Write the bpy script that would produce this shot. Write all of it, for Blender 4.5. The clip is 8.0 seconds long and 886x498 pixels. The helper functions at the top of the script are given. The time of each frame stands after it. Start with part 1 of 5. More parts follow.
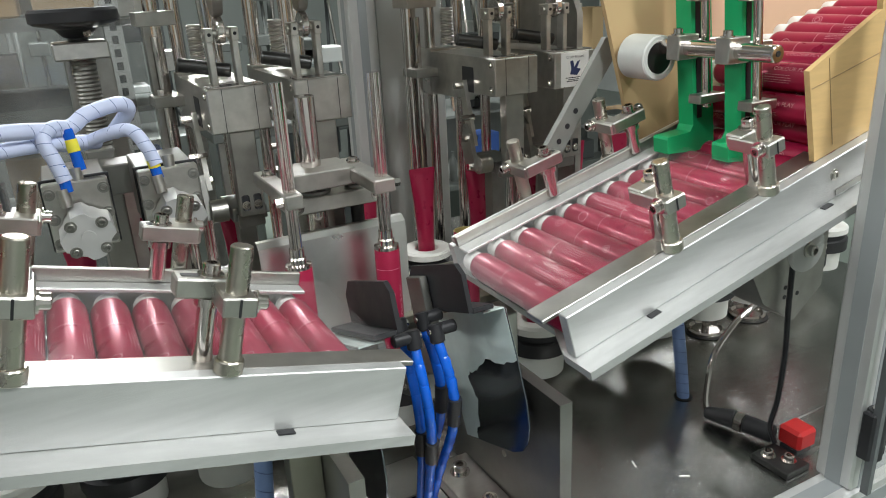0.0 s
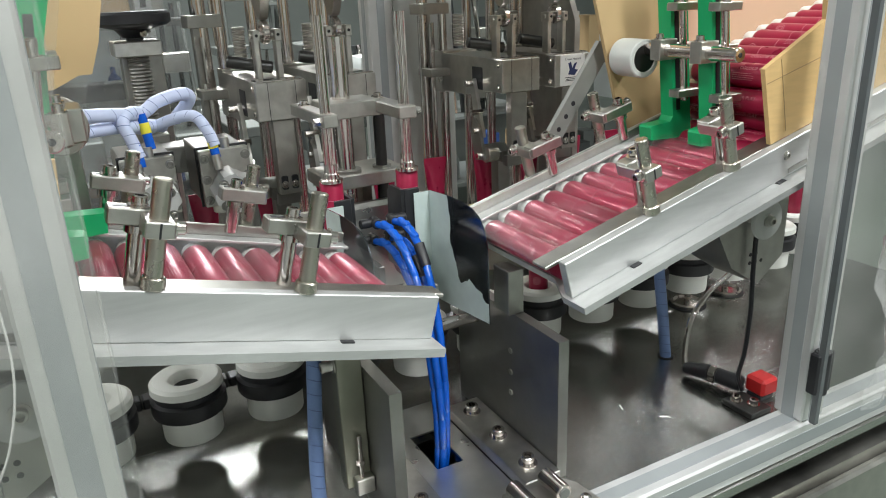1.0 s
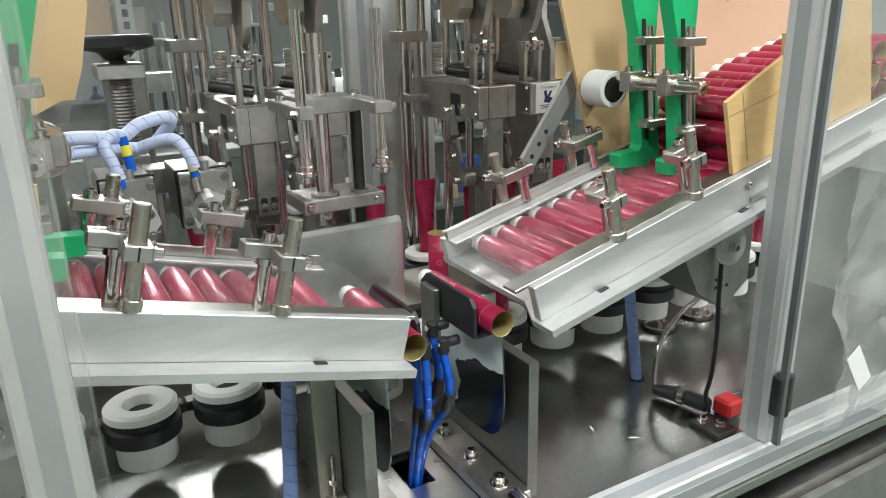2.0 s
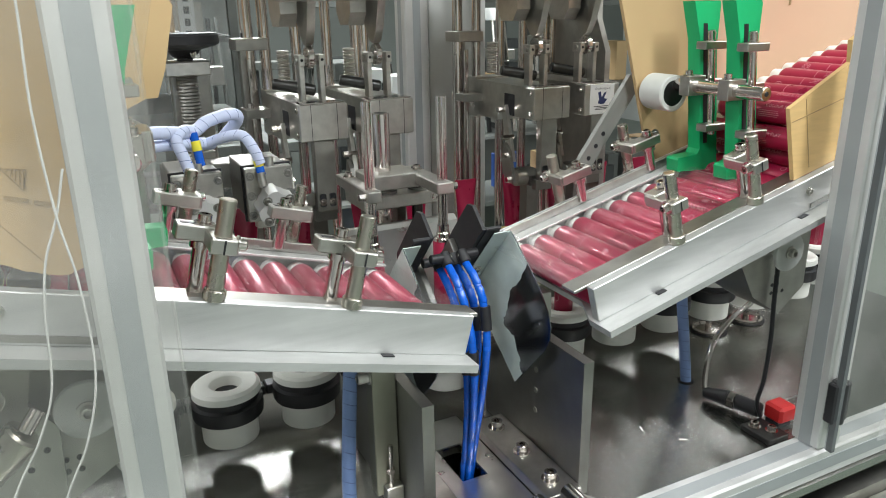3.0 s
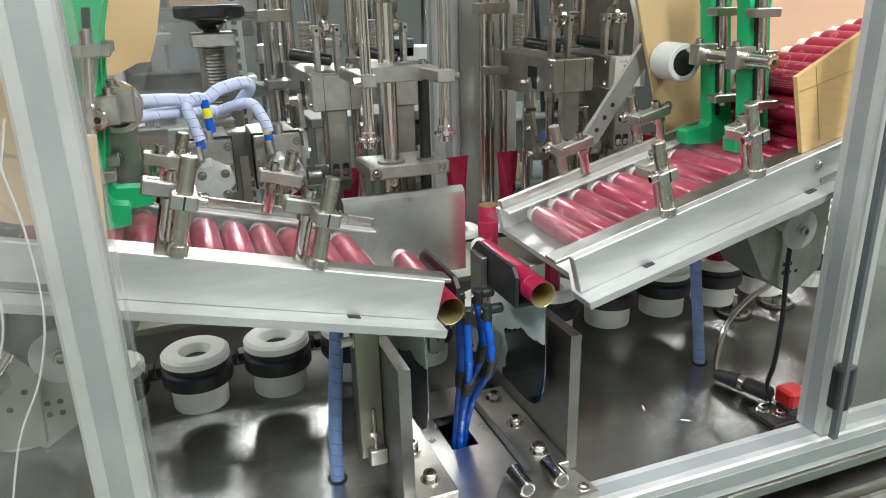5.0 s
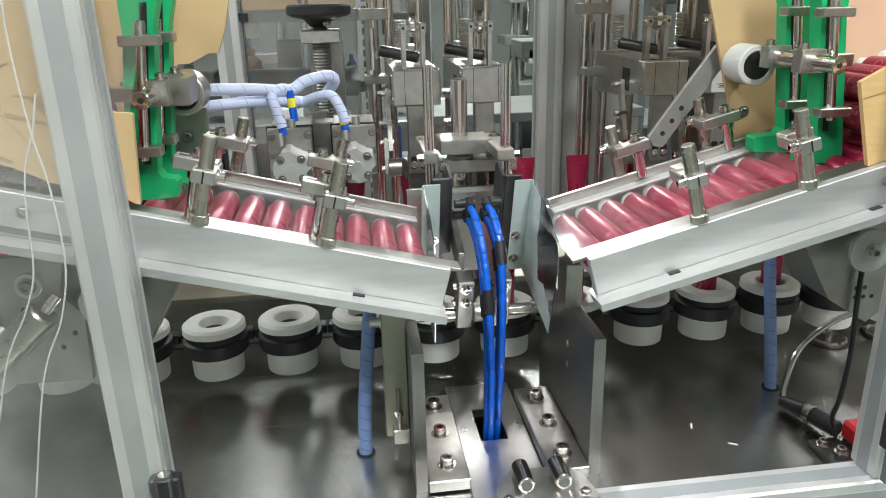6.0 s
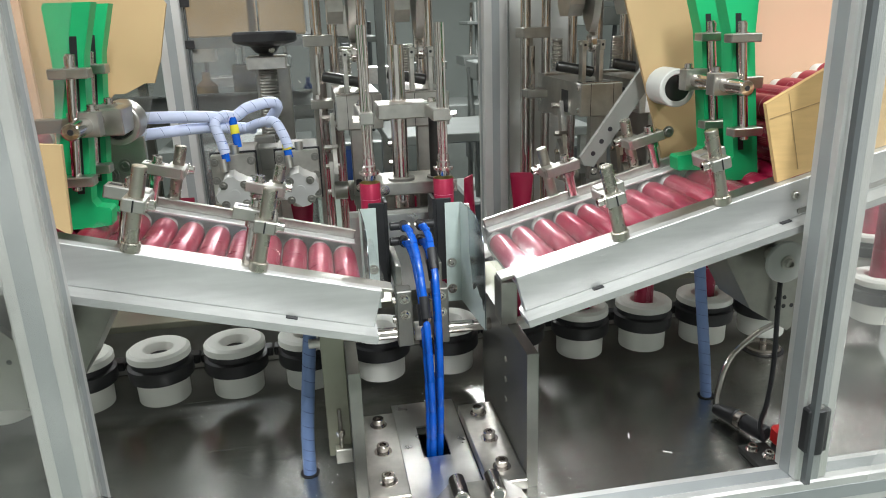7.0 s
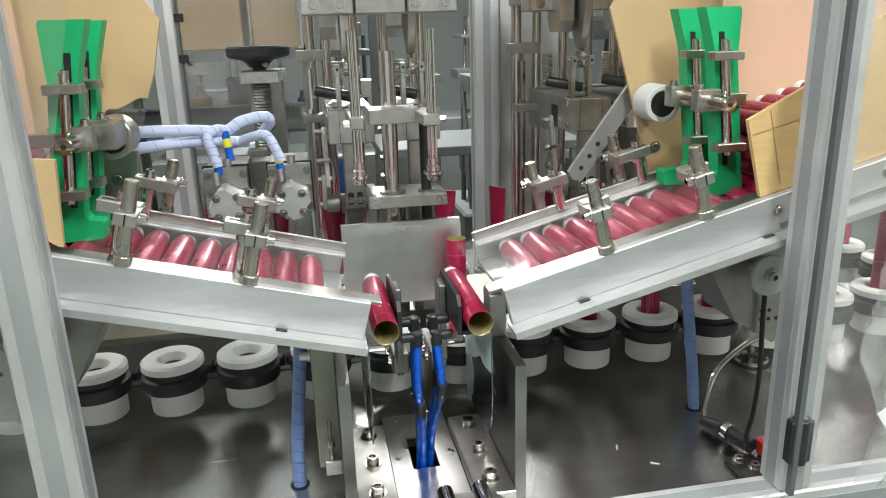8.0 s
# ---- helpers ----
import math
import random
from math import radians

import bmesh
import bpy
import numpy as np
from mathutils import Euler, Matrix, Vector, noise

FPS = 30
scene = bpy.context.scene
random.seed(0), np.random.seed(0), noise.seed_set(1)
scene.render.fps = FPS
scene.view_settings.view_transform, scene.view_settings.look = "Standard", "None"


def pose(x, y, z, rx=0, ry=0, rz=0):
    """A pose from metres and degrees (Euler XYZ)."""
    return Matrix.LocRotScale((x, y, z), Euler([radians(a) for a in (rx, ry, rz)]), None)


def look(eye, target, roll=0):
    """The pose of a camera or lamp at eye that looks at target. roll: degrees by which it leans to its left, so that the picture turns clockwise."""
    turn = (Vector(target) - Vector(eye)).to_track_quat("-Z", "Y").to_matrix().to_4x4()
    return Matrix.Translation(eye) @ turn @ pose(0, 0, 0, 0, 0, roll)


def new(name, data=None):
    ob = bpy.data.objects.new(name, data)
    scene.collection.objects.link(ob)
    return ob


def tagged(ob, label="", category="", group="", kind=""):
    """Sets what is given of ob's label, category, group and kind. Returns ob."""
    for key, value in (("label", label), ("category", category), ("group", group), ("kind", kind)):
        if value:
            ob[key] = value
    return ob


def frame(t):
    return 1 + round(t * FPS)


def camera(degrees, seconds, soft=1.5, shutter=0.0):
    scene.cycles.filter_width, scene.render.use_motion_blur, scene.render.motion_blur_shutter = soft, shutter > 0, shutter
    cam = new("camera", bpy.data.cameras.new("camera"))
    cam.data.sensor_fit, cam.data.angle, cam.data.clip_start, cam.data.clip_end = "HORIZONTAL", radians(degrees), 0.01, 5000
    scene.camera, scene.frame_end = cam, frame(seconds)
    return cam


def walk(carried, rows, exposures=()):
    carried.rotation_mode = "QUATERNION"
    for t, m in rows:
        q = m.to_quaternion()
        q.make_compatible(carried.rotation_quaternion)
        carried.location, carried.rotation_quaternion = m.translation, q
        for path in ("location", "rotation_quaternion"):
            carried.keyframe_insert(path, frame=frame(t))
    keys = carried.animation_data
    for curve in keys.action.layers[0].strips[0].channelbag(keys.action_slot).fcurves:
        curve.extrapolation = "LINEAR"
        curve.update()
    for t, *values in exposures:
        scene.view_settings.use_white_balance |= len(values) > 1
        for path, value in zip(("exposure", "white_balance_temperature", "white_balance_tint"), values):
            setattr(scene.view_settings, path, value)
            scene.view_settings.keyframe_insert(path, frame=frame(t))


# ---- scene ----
cam = camera(62.9, 8.0, soft=1.0)
PATH = [
    (0, (-0.257, -0.54, 0.56), (0.6, 1.129, -0.132), -3.0),
    (0.5, (-0.321, -0.617, 0.551), (0.529, 1.047, -0.161), -2.2),
    (1, (-0.352, -0.66, 0.566), (0.518, 1.008, -0.111), -2.4),
    (1.5, (-0.354, -0.677, 0.58), (0.558, 0.982, -0.065), -1.3),
    (1.7, (-0.35, -0.679, 0.574), (0.574, 0.978, -0.057), -1.4),
    (2.8, (-0.376, -0.69, 0.588), (0.497, 0.998, -0.037), -1.0),
    (3, (-0.385, -0.686, 0.586), (0.447, 1.019, -0.048), -1.0),
    (3.5, (-0.409, -0.681, 0.585), (0.352, 1.052, -0.062), -0.2),
    (4, (-0.414, -0.682, 0.58), (0.347, 1.04, -0.096), 0.4),
    (4.5, (-0.393, -0.689, 0.568), (0.382, 1.021, -0.122), 1.1),
    (4.7, (-0.364, -0.702, 0.571), (0.391, 1.018, -0.117), 0.0),
    (5.8, (-0.165, -0.786, 0.554), (0.103, 1.087, -0.094), -1.4),
    (6, (-0.163, -0.79, 0.559), (0.069, 1.084, -0.1), -1.4),
    (6.5, (-0.143, -0.806, 0.559), (0.115, 1.067, -0.093), -1.4),
    (7, (-0.125, -0.818, 0.568), (0.193, 1.059, -0.045), -1.9),
    (7.5, (-0.123, -0.829, 0.573), (0.2, 1.058, -0.006), -2.1),
    (8, (-0.12, -0.829, 0.573), (0.215, 1.055, -0.01), -1.7),
]
walk(cam, [(t, look(eye, target, roll)) for t, eye, target, roll in PATH], [(0.0, 0.09), (1.0, 0.16), (3.0, 0.26), (4.5, 0.27), (6.0, 0.31), (8.0, 0.30)])

# ---------------------------------------------------------------- light
world = bpy.data.worlds.new("hall_air")
scene.world = world
world.use_nodes = True
world.node_tree.nodes["Background"].inputs[0].default_value = (0.91, 0.95, 0.99, 1)
world.node_tree.nodes["Background"].inputs[1].default_value = 0.35


def area(name, at, target, sx, sy, watts, color=(1, 0.98, 0.95)):
    d = bpy.data.lights.new(name, "AREA")
    d.shape, d.size, d.size_y, d.energy, d.color = "RECTANGLE", sx, sy, watts, color
    ob = new(name, d)
    ob.matrix_world = look(at, target)
    return ob


# rear lamps follow the table reflections; front and side ones are unseen, added fill
LAMPS = ((0.32, 3.20, 115), (-0.33, 2.55, 30), (-1.3, -1.0, 38), (0.3, -1.5, 50), (1.7, -0.8, 44), (-2.4, 1.2, 42), (3.35, 3.05, 20))
for lx, ly, watts in LAMPS:
    area("ceiling_lamp_light", (lx, ly, 2.02), (lx, ly, 0), 0.32, 1.1, watts, (0.965, 1.0, 1.01))

# ---------------------------------------------------------------- materials


def material(name, color, rough=0.5, metal=0.0, vary=0.12, scale=30.0, bump=0.0, bump_scale=200.0, stretch=None,
             coat=0.0, trans=0.0, ior=1.45, spec=0.5, alpha=1.0, dirt=0.0, dirt_color=(0.05, 0.045, 0.04), random_tint=0.0):
    m = bpy.data.materials.new(name)
    m.use_nodes = True
    nt = m.node_tree
    b = nt.nodes["Principled BSDF"]
    b.inputs["Metallic"].default_value = metal
    b.inputs["IOR"].default_value = ior
    b.inputs["Coat Weight"].default_value = coat
    b.inputs["Coat Roughness"].default_value = 0.16
    b.inputs["Transmission Weight"].default_value = trans
    b.inputs["Specular IOR Level"].default_value = spec
    b.inputs["Alpha"].default_value = alpha
    co = nt.nodes.new("ShaderNodeTexCoord")
    mp = nt.nodes.new("ShaderNodeMapping")
    mp.inputs["Scale"].default_value = stretch or (1, 1, 1)
    nt.links.new(co.outputs["Object"], mp.inputs["Vector"])
    n1 = nt.nodes.new("ShaderNodeTexNoise")
    n1.inputs["Scale"].default_value, n1.inputs["Detail"].default_value = scale, 5
    nt.links.new(mp.outputs[0], n1.inputs["Vector"])
    n2 = nt.nodes.new("ShaderNodeTexNoise")
    n2.inputs["Scale"].default_value, n2.inputs["Detail"].default_value = scale * 0.17, 3
    nt.links.new(co.outputs["Object"], n2.inputs["Vector"])
    add = nt.nodes.new("ShaderNodeMath")
    add.operation = "ADD"
    nt.links.new(n1.outputs[0], add.inputs[0])
    nt.links.new(n2.outputs[0], add.inputs[1])
    ramp = nt.nodes.new("ShaderNodeMapRange")
    ramp.inputs["From Min"].default_value, ramp.inputs["From Max"].default_value = 0.6, 1.4
    ramp.inputs["To Min"].default_value, ramp.inputs["To Max"].default_value = 1 - vary, 1 + vary
    nt.links.new(add.outputs[0], ramp.inputs["Value"])
    mul = nt.nodes.new("ShaderNodeVectorMath")
    mul.operation = "MULTIPLY"
    mul.inputs[0].default_value = color
    nt.links.new(ramp.outputs[0], mul.inputs[1])
    out = mul.outputs[0]
    if random_tint:
        info = nt.nodes.new("ShaderNodeObjectInfo")
        hue = nt.nodes.new("ShaderNodeMapRange")
        hue.inputs["To Min"].default_value, hue.inputs["To Max"].default_value = 1 - random_tint, 1 + random_tint
        nt.links.new(info.outputs["Random"], hue.inputs["Value"])
        m2 = nt.nodes.new("ShaderNodeVectorMath")
        m2.operation = "MULTIPLY"
        nt.links.new(out, m2.inputs[0])
        nt.links.new(hue.outputs[0], m2.inputs[1])
        out = m2.outputs[0]
    if dirt:
        n3 = nt.nodes.new("ShaderNodeTexNoise")
        n3.inputs["Scale"].default_value, n3.inputs["Detail"].default_value = scale * 0.4, 8
        nt.links.new(co.outputs["Object"], n3.inputs["Vector"])
        r3 = nt.nodes.new("ShaderNodeMapRange")
        r3.inputs["From Min"].default_value, r3.inputs["From Max"].default_value = 0.55, 0.75
        r3.inputs["To Max"].default_value = dirt
        nt.links.new(n3.outputs[0], r3.inputs["Value"])
        mx = nt.nodes.new("ShaderNodeMix")
        mx.data_type = "RGBA"
        nt.links.new(r3.outputs[0], mx.inputs["Factor"])
        nt.links.new(out, mx.inputs["A"])
        mx.inputs["B"].default_value = (*dirt_color, 1)
        out = mx.outputs["Result"]
    nt.links.new(out, b.inputs["Base Color"])
    rr = nt.nodes.new("ShaderNodeMapRange")
    rr.inputs["From Min"].default_value, rr.inputs["From Max"].default_value = 0.6, 1.4
    rr.inputs["To Min"].default_value, rr.inputs["To Max"].default_value = max(0.02, rough * 0.8), min(1, rough * 1.25)
    nt.links.new(add.outputs[0], rr.inputs["Value"])
    nt.links.new(rr.outputs[0], b.inputs["Roughness"])
    if bump:
        bn = nt.nodes.new("ShaderNodeTexNoise")
        bn.inputs["Scale"].default_value, bn.inputs["Detail"].default_value = bump_scale, 4
        nt.links.new(mp.outputs[0], bn.inputs["Vector"])
        bp = nt.nodes.new("ShaderNodeBump")
        bp.inputs["Strength"].default_value, bp.inputs["Distance"].default_value = bump, 0.0006
        nt.links.new(bn.outputs[0], bp.inputs["Height"])
        nt.links.new(bp.outputs[0], b.inputs["Normal"])
    return m


def clear_material(name, tint=(1, 1, 1), gloss=0.06, haze=0.0, scratch=0.02):
    """A thin clear sheet: what is behind shows through, with a faint reflection and a little haze."""
    m = bpy.data.materials.new(name)
    m.use_nodes = True
    nt = m.node_tree
    nt.nodes.remove(nt.nodes["Principled BSDF"])
    out = nt.nodes["Material Output"]
    tr = nt.nodes.new("ShaderNodeBsdfTransparent")
    tr.inputs[0].default_value = (*tint, 1)
    gl = nt.nodes.new("ShaderNodeBsdfGlossy")
    gl.inputs["Roughness"].default_value = 0.06
    df = nt.nodes.new("ShaderNodeBsdfDiffuse")
    df.inputs[0].default_value = (0.82, 0.81, 0.79, 1)
    fr = nt.nodes.new("ShaderNodeLayerWeight")
    fr.inputs["Blend"].default_value = 0.25
    m1 = nt.nodes.new("ShaderNodeMixShader")
    m2 = nt.nodes.new("ShaderNodeMixShader")
    co = nt.nodes.new("ShaderNodeTexCoord")
    n = nt.nodes.new("ShaderNodeTexNoise")
    n.inputs["Scale"].default_value, n.inputs["Detail"].default_value = 9, 8
    nt.links.new(co.outputs["Object"], n.inputs["Vector"])
    mr = nt.nodes.new("ShaderNodeMapRange")
    mr.inputs["From Min"].default_value, mr.inputs["From Max"].default_value = 0.4, 0.75
    mr.inputs["To Min"].default_value, mr.inputs["To Max"].default_value = haze, haze + scratch
    nt.links.new(n.outputs[0], mr.inputs["Value"])
    nt.links.new(mr.outputs[0], m1.inputs[0])
    nt.links.new(tr.outputs[0], m1.inputs[1])
    nt.links.new(df.outputs[0], m1.inputs[2])
    sc = nt.nodes.new("ShaderNodeMapRange")
    sc.inputs["To Min"].default_value, sc.inputs["To Max"].default_value = gloss * 0.6, gloss * 2.5
    nt.links.new(fr.outputs["Facing"], sc.inputs["Value"])
    nt.links.new(sc.outputs[0], m2.inputs[0])
    nt.links.new(m1.outputs[0], m2.inputs[1])
    nt.links.new(gl.outputs[0], m2.inputs[2])
    nt.links.new(m2.outputs[0], out.inputs[0])
    return m


STEEL = material("brushed_steel", (0.53, 0.515, 0.48), 0.34, 1.0, 0.20, 70, 0.22, 300)
STEEL_DARK = material("dull_steel", (0.30, 0.295, 0.275), 0.42, 1.0, 0.18, 40, 0.2, 250)
STEEL_GREY = material("machined_steel_plate", (0.39, 0.38, 0.35), 0.38, 1.0, 0.22, 45, 0.28, 150)
CHROME = material("polished_steel_rod", (0.66, 0.61, 0.58), 0.14, 1.0, 0.06, 80)
NICKEL = material("satin_nickel_post", (0.50, 0.47, 0.41), 0.28, 1.0, 0.08, 90, 0.1, 400)
ALU = material("anodised_aluminium", (0.66, 0.66, 0.65), 0.42, 0.62, 0.05, 40, 0.12, 500, dirt=0.12, dirt_color=(0.35, 0.36, 0.34))
ALU_WALL = material("milled_aluminium", (0.51, 0.515, 0.505), 0.40, 0.6, 0.15, 45, 0.22, 400, stretch=(0.3, 3, 3), dirt=0.3, dirt_color=(0.40, 0.41, 0.40))
ALU_GROOVE = material("profile_groove_cover", (0.34, 0.36, 0.365), 0.45, 0.4, 0.06, 30)
TABLE = material("stainless_table_top", (0.41, 0.41, 0.39), 0.23, 1.0, 0.14, 18, 0.40, 260, stretch=(0.12, 5, 1), dirt=0.35, dirt_color=(0.30, 0.30, 0.28))
BRIGHT_PLATE = material("bright_stainless_sheet", (0.70, 0.69, 0.67), 0.30, 1.0, 0.16, 30, 0.3, 80, dirt=0.3, dirt_color=(0.45, 0.44, 0.42))
TUBE_RED = material("crimson_lacquered_tube", (0.33, 0.010, 0.050), 0.30, 0.25, 0.10, 60, 0.05, 200, coat=0.35, random_tint=0.10)
TUBE_GOLD = material("gold_lacquer_lining", (0.52, 0.44, 0.20), 0.4, 0.6, 0.15, 60)
TUBE_PRINT = material("pale_pink_print", (0.62, 0.25, 0.30), 0.4, 0.0, 0.05, 50)
CAP_WHITE = material("white_plastic_cap", (0.80, 0.79, 0.76), 0.4, 0, 0.03, 50)
PUCK_WHITE = material("white_nylon_puck", (0.78, 0.78, 0.73), 0.5, 0, 0.05, 30, 0.1, 200, dirt=0.2, dirt_color=(0.45, 0.44, 0.40))
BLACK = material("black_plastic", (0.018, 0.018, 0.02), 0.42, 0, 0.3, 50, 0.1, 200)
BLACK_RING = material("dark_grey_chain_link", (0.028, 0.028, 0.03), 0.5, 0.1, 0.3, 40, 0.15, 150)
HOSE_BLUE = material("blue_polyurethane_hose", (0.004, 0.10, 0.55), 0.22, 0, 0.08, 40, coat=0.3)
WRAP = material("milky_spiral_wrap", (0.56, 0.62, 0.82), 0.45, 0, 0.08, 60)
WRAP_BLUE = material("pale_blue_spiral_wrap", (0.20, 0.30, 0.56), 0.45, 0, 0.10, 60)
WRAP_GAP = material("blue_shade_of_wrap_gap", (0.11, 0.16, 0.34), 0.5)
YELLOW = material("yellow_tape", (0.75, 0.68, 0.05), 0.5)
GREEN = material("green_cast_nylon", (0.008, 0.37, 0.13), 0.42, 0, 0.16, 26, 0.2, 150)
TAN = material("paper_covered_board", (0.48, 0.34, 0.175), 0.55, 0, 0.10, 8, 0.1, 60, dirt=0.25, dirt_color=(0.50, 0.36, 0.19))
TAN_PINK = material("pinkish_paper_board", (0.60, 0.40, 0.27), 0.55, 0, 0.07, 7, 0.1, 60)
TAN_INK = material("faded_brown_ink", (0.30, 0.21, 0.10), 0.6)
WOOD = material("varnished_plywood", (0.56, 0.38, 0.17), 0.45, 0, 0.14, 30, 0.1, 100, stretch=(1, 6, 6))
RED = material("red_plastic", (0.36, 0.015, 0.015), 0.35)
CARTON = material("brown_carton", (0.48, 0.33, 0.18), 0.7, 0, 0.10, 12)
FLOOR_GREEN = material("green_grey_epoxy_floor", (0.22, 0.26, 0.22), 0.30, 0, 0.12, 3)
HALL_WALL = material("pale_hall_wall", (0.62, 0.64, 0.62), 0.6, 0, 0.08, 3)
# darker copy of the wall colour: dims the background, other walls still bounce light
HALL_WALL_DIMMED = material("grey_green_dimmed_far_wall", (0.23, 0.25, 0.235), 0.6, 0, 0.12, 3)
ROLLER = material("grey_white_nylon_roller", (0.52, 0.53, 0.50), 0.45, 0, 0.08, 30, 0.1, 200)
SATIN = material("satin_grey_lever_steel", (0.27, 0.27, 0.25), 0.55, 0.5, 0.12, 40, 0.15, 200)
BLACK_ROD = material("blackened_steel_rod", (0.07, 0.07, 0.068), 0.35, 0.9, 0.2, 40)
HALL_CEIL = material("white_hall_ceiling", (0.56, 0.58, 0.56), 0.7, 0, 0.05, 3)
FAR_GREY = material("far_machine_grey", (0.13, 0.14, 0.13), 0.5, 0.3, 0.25, 8)
FAR_DARK = material("far_machine_dark", (0.05, 0.055, 0.055), 0.5, 0.2, 0.3, 10)
PANEL_GREY = material("pale_grey_painted_panel", (0.50, 0.51, 0.49), 0.45, 0, 0.08, 10, 0.1, 120)
FAR_BLUE = material("blue_plastic_crate", (0.03, 0.08, 0.28), 0.45)
WHITE_LABEL = material("white_paper_label", (0.80, 0.80, 0.78), 0.5, 0, 0.03)
INK = material("black_ink", (0.03, 0.03, 0.04), 0.5)
INK_BLUE = material("dark_blue_ink", (0.03, 0.04, 0.12), 0.5)
FILM = material("pale_green_protective_film", (0.52, 0.60, 0.57), 0.35, 0.0, 0.14, 40, 0.3, 90, dirt=0.3, dirt_color=(0.34, 0.40, 0.39))
MIRROR_DARK = material("dark_mirror_sheet", (0.20, 0.22, 0.25), 0.16, 1.0, 0.15, 30, dirt=0.3, dirt_color=(0.32, 0.36, 0.36))
WIRE_WHITE = material("thin_white_cable", (0.48, 0.48, 0.46), 0.5)
BRASS = material("brass_fitting", (0.55, 0.40, 0.14), 0.3, 1.0, 0.1, 60)
GREEN_STEEL = material("olive_grey_steel", (0.30, 0.30, 0.24), 0.42, 0.8, 0.15, 30)
CLEAR = clear_material("clear_acrylic", (0.96, 0.96, 0.95), 0.05, 0.022, 0.08)
CLEAR_COVER = clear_material("clear_tube_cover", (0.98, 0.98, 0.98), 0.03, 0.012, 0.03)
BAG = clear_material("crumpled_clear_film", (0.97, 0.97, 0.97), 0.22, 0.11, 0.30)
HAZY = clear_material("hazy_rear_acrylic", (0.86, 0.87, 0.87), 0.06, 0.045, 0.09)
CLEAR_EDGE = material("acrylic_edge", (0.13, 0.14, 0.145), 0.2, 0, 0.1, 30, trans=0.3)
GLOW = bpy.data.materials.new("fluorescent_glow")
GLOW.use_nodes = True
GLOW.node_tree.nodes["Principled BSDF"].inputs["Emission Color"].default_value = (1, 0.98, 0.95, 1)
GLOW.node_tree.nodes["Principled BSDF"].inputs["Emission Strength"].default_value = 9.0

# ---------------------------------------------------------------- mesh tools


def bm_new():
    return bmesh.new()


def add_box(bm, lo, hi, bevel=0.0, m=None):
    """A box between two corners; bevel in metres; m: a matrix put on it afterwards."""
    c = [(lo[i] + hi[i]) / 2 for i in range(3)]
    s = [abs(hi[i] - lo[i]) for i in range(3)]
    mat = Matrix.Translation(c) @ Matrix.Diagonal((*s, 1))
    r = bmesh.ops.create_cube(bm, size=1.0, matrix=mat)
    vs = r["verts"]
    if bevel:
        es = list({e for v in vs for e in v.link_edges})
        rb = bmesh.ops.bevel(bm, geom=es, offset=bevel, segments=1, affect="EDGES", profile=0.5)
        vs = list({v for f in rb["faces"] for v in f.verts} | {v for v in vs if v.is_valid})
    if m is not None:
        bmesh.ops.transform(bm, matrix=m, verts=vs)
    return vs


def add_rod(bm, p0, p1, r, seg=16, r2=None, bevel=0.0, m=None):
    """A closed round bar from p0 to p1, with a small chamfer at the ends."""
    p0, p1 = Vector(p0), Vector(p1)
    d = (p1 - p0)
    n = d.length
    r2 = r if r2 is None else r2
    q = d.to_track_quat("Z", "Y").to_matrix().to_4x4()
    base = Matrix.Translation(p0) @ q
    if m is not None:
        base = m @ base
    b = min(bevel, n * 0.4, r * 0.6)
    rings = [(r - b, 0), (r, b), (r2, n - b), (r2 - b, n)] if b else [(r, 0), (r2, n)]
    return add_lathe(bm, rings, seg, base, True, True)


def add_lathe(bm, rings, seg=24, m=None, cap0=False, cap1=False, flip=False):
    """A turned shape about z from (radius, height) pairs."""
    m = m or Matrix.Identity(4)
    loops = []
    for r, z in rings:
        loops.append([bm.verts.new(m @ Vector((r * math.cos(2 * math.pi * i / seg), r * math.sin(2 * math.pi * i / seg), z))) for i in range(seg)])
    for a, b in zip(loops, loops[1:]):
        for i in range(seg):
            j = (i + 1) % seg
            bm.faces.new((a[i], a[j], b[j], b[i]))
    if cap0:
        bm.faces.new(loops[0][::-1])
    if cap1:
        bm.faces.new(loops[-1])
    return [v for l in loops for v in l]


def add_prism(bm, outline, t0, t1, axis="y", m=None):
    """A flat outline (pairs) given thickness along an axis."""
    def at(p, t):
        v = {"y": (p[0], t, p[1]), "x": (t, p[0], p[1]), "z": (p[0], p[1], t)}[axis]
        return (m @ Vector(v)) if m is not None else Vector(v)
    a = [bm.verts.new(at(p, t0)) for p in outline]
    b = [bm.verts.new(at(p, t1)) for p in outline]
    bm.faces.new(a)
    bm.faces.new(b[::-1])
    for i in range(len(a)):
        j = (i + 1) % len(a)
        bm.faces.new((a[j], a[i], b[i], b[j]))
    return a + b


def smooth_path(pts, n=8):
    """Points along a soft curve through the given ones."""
    pts = [Vector(p) for p in pts]
    ext = [2 * pts[0] - pts[1]] + pts + [2 * pts[-1] - pts[-2]]
    out = []
    for i in range(1, len(ext) - 2):
        a, b, c, d = ext[i - 1:i + 3]
        for k in range(n):
            t = k / n
            out.append(0.5 * ((2 * b) + (c - a) * t + (2 * a - 5 * b + 4 * c - d) * t * t + (3 * b - a - 3 * c + d) * t ** 3))
    out.append(pts[-1])
    return out


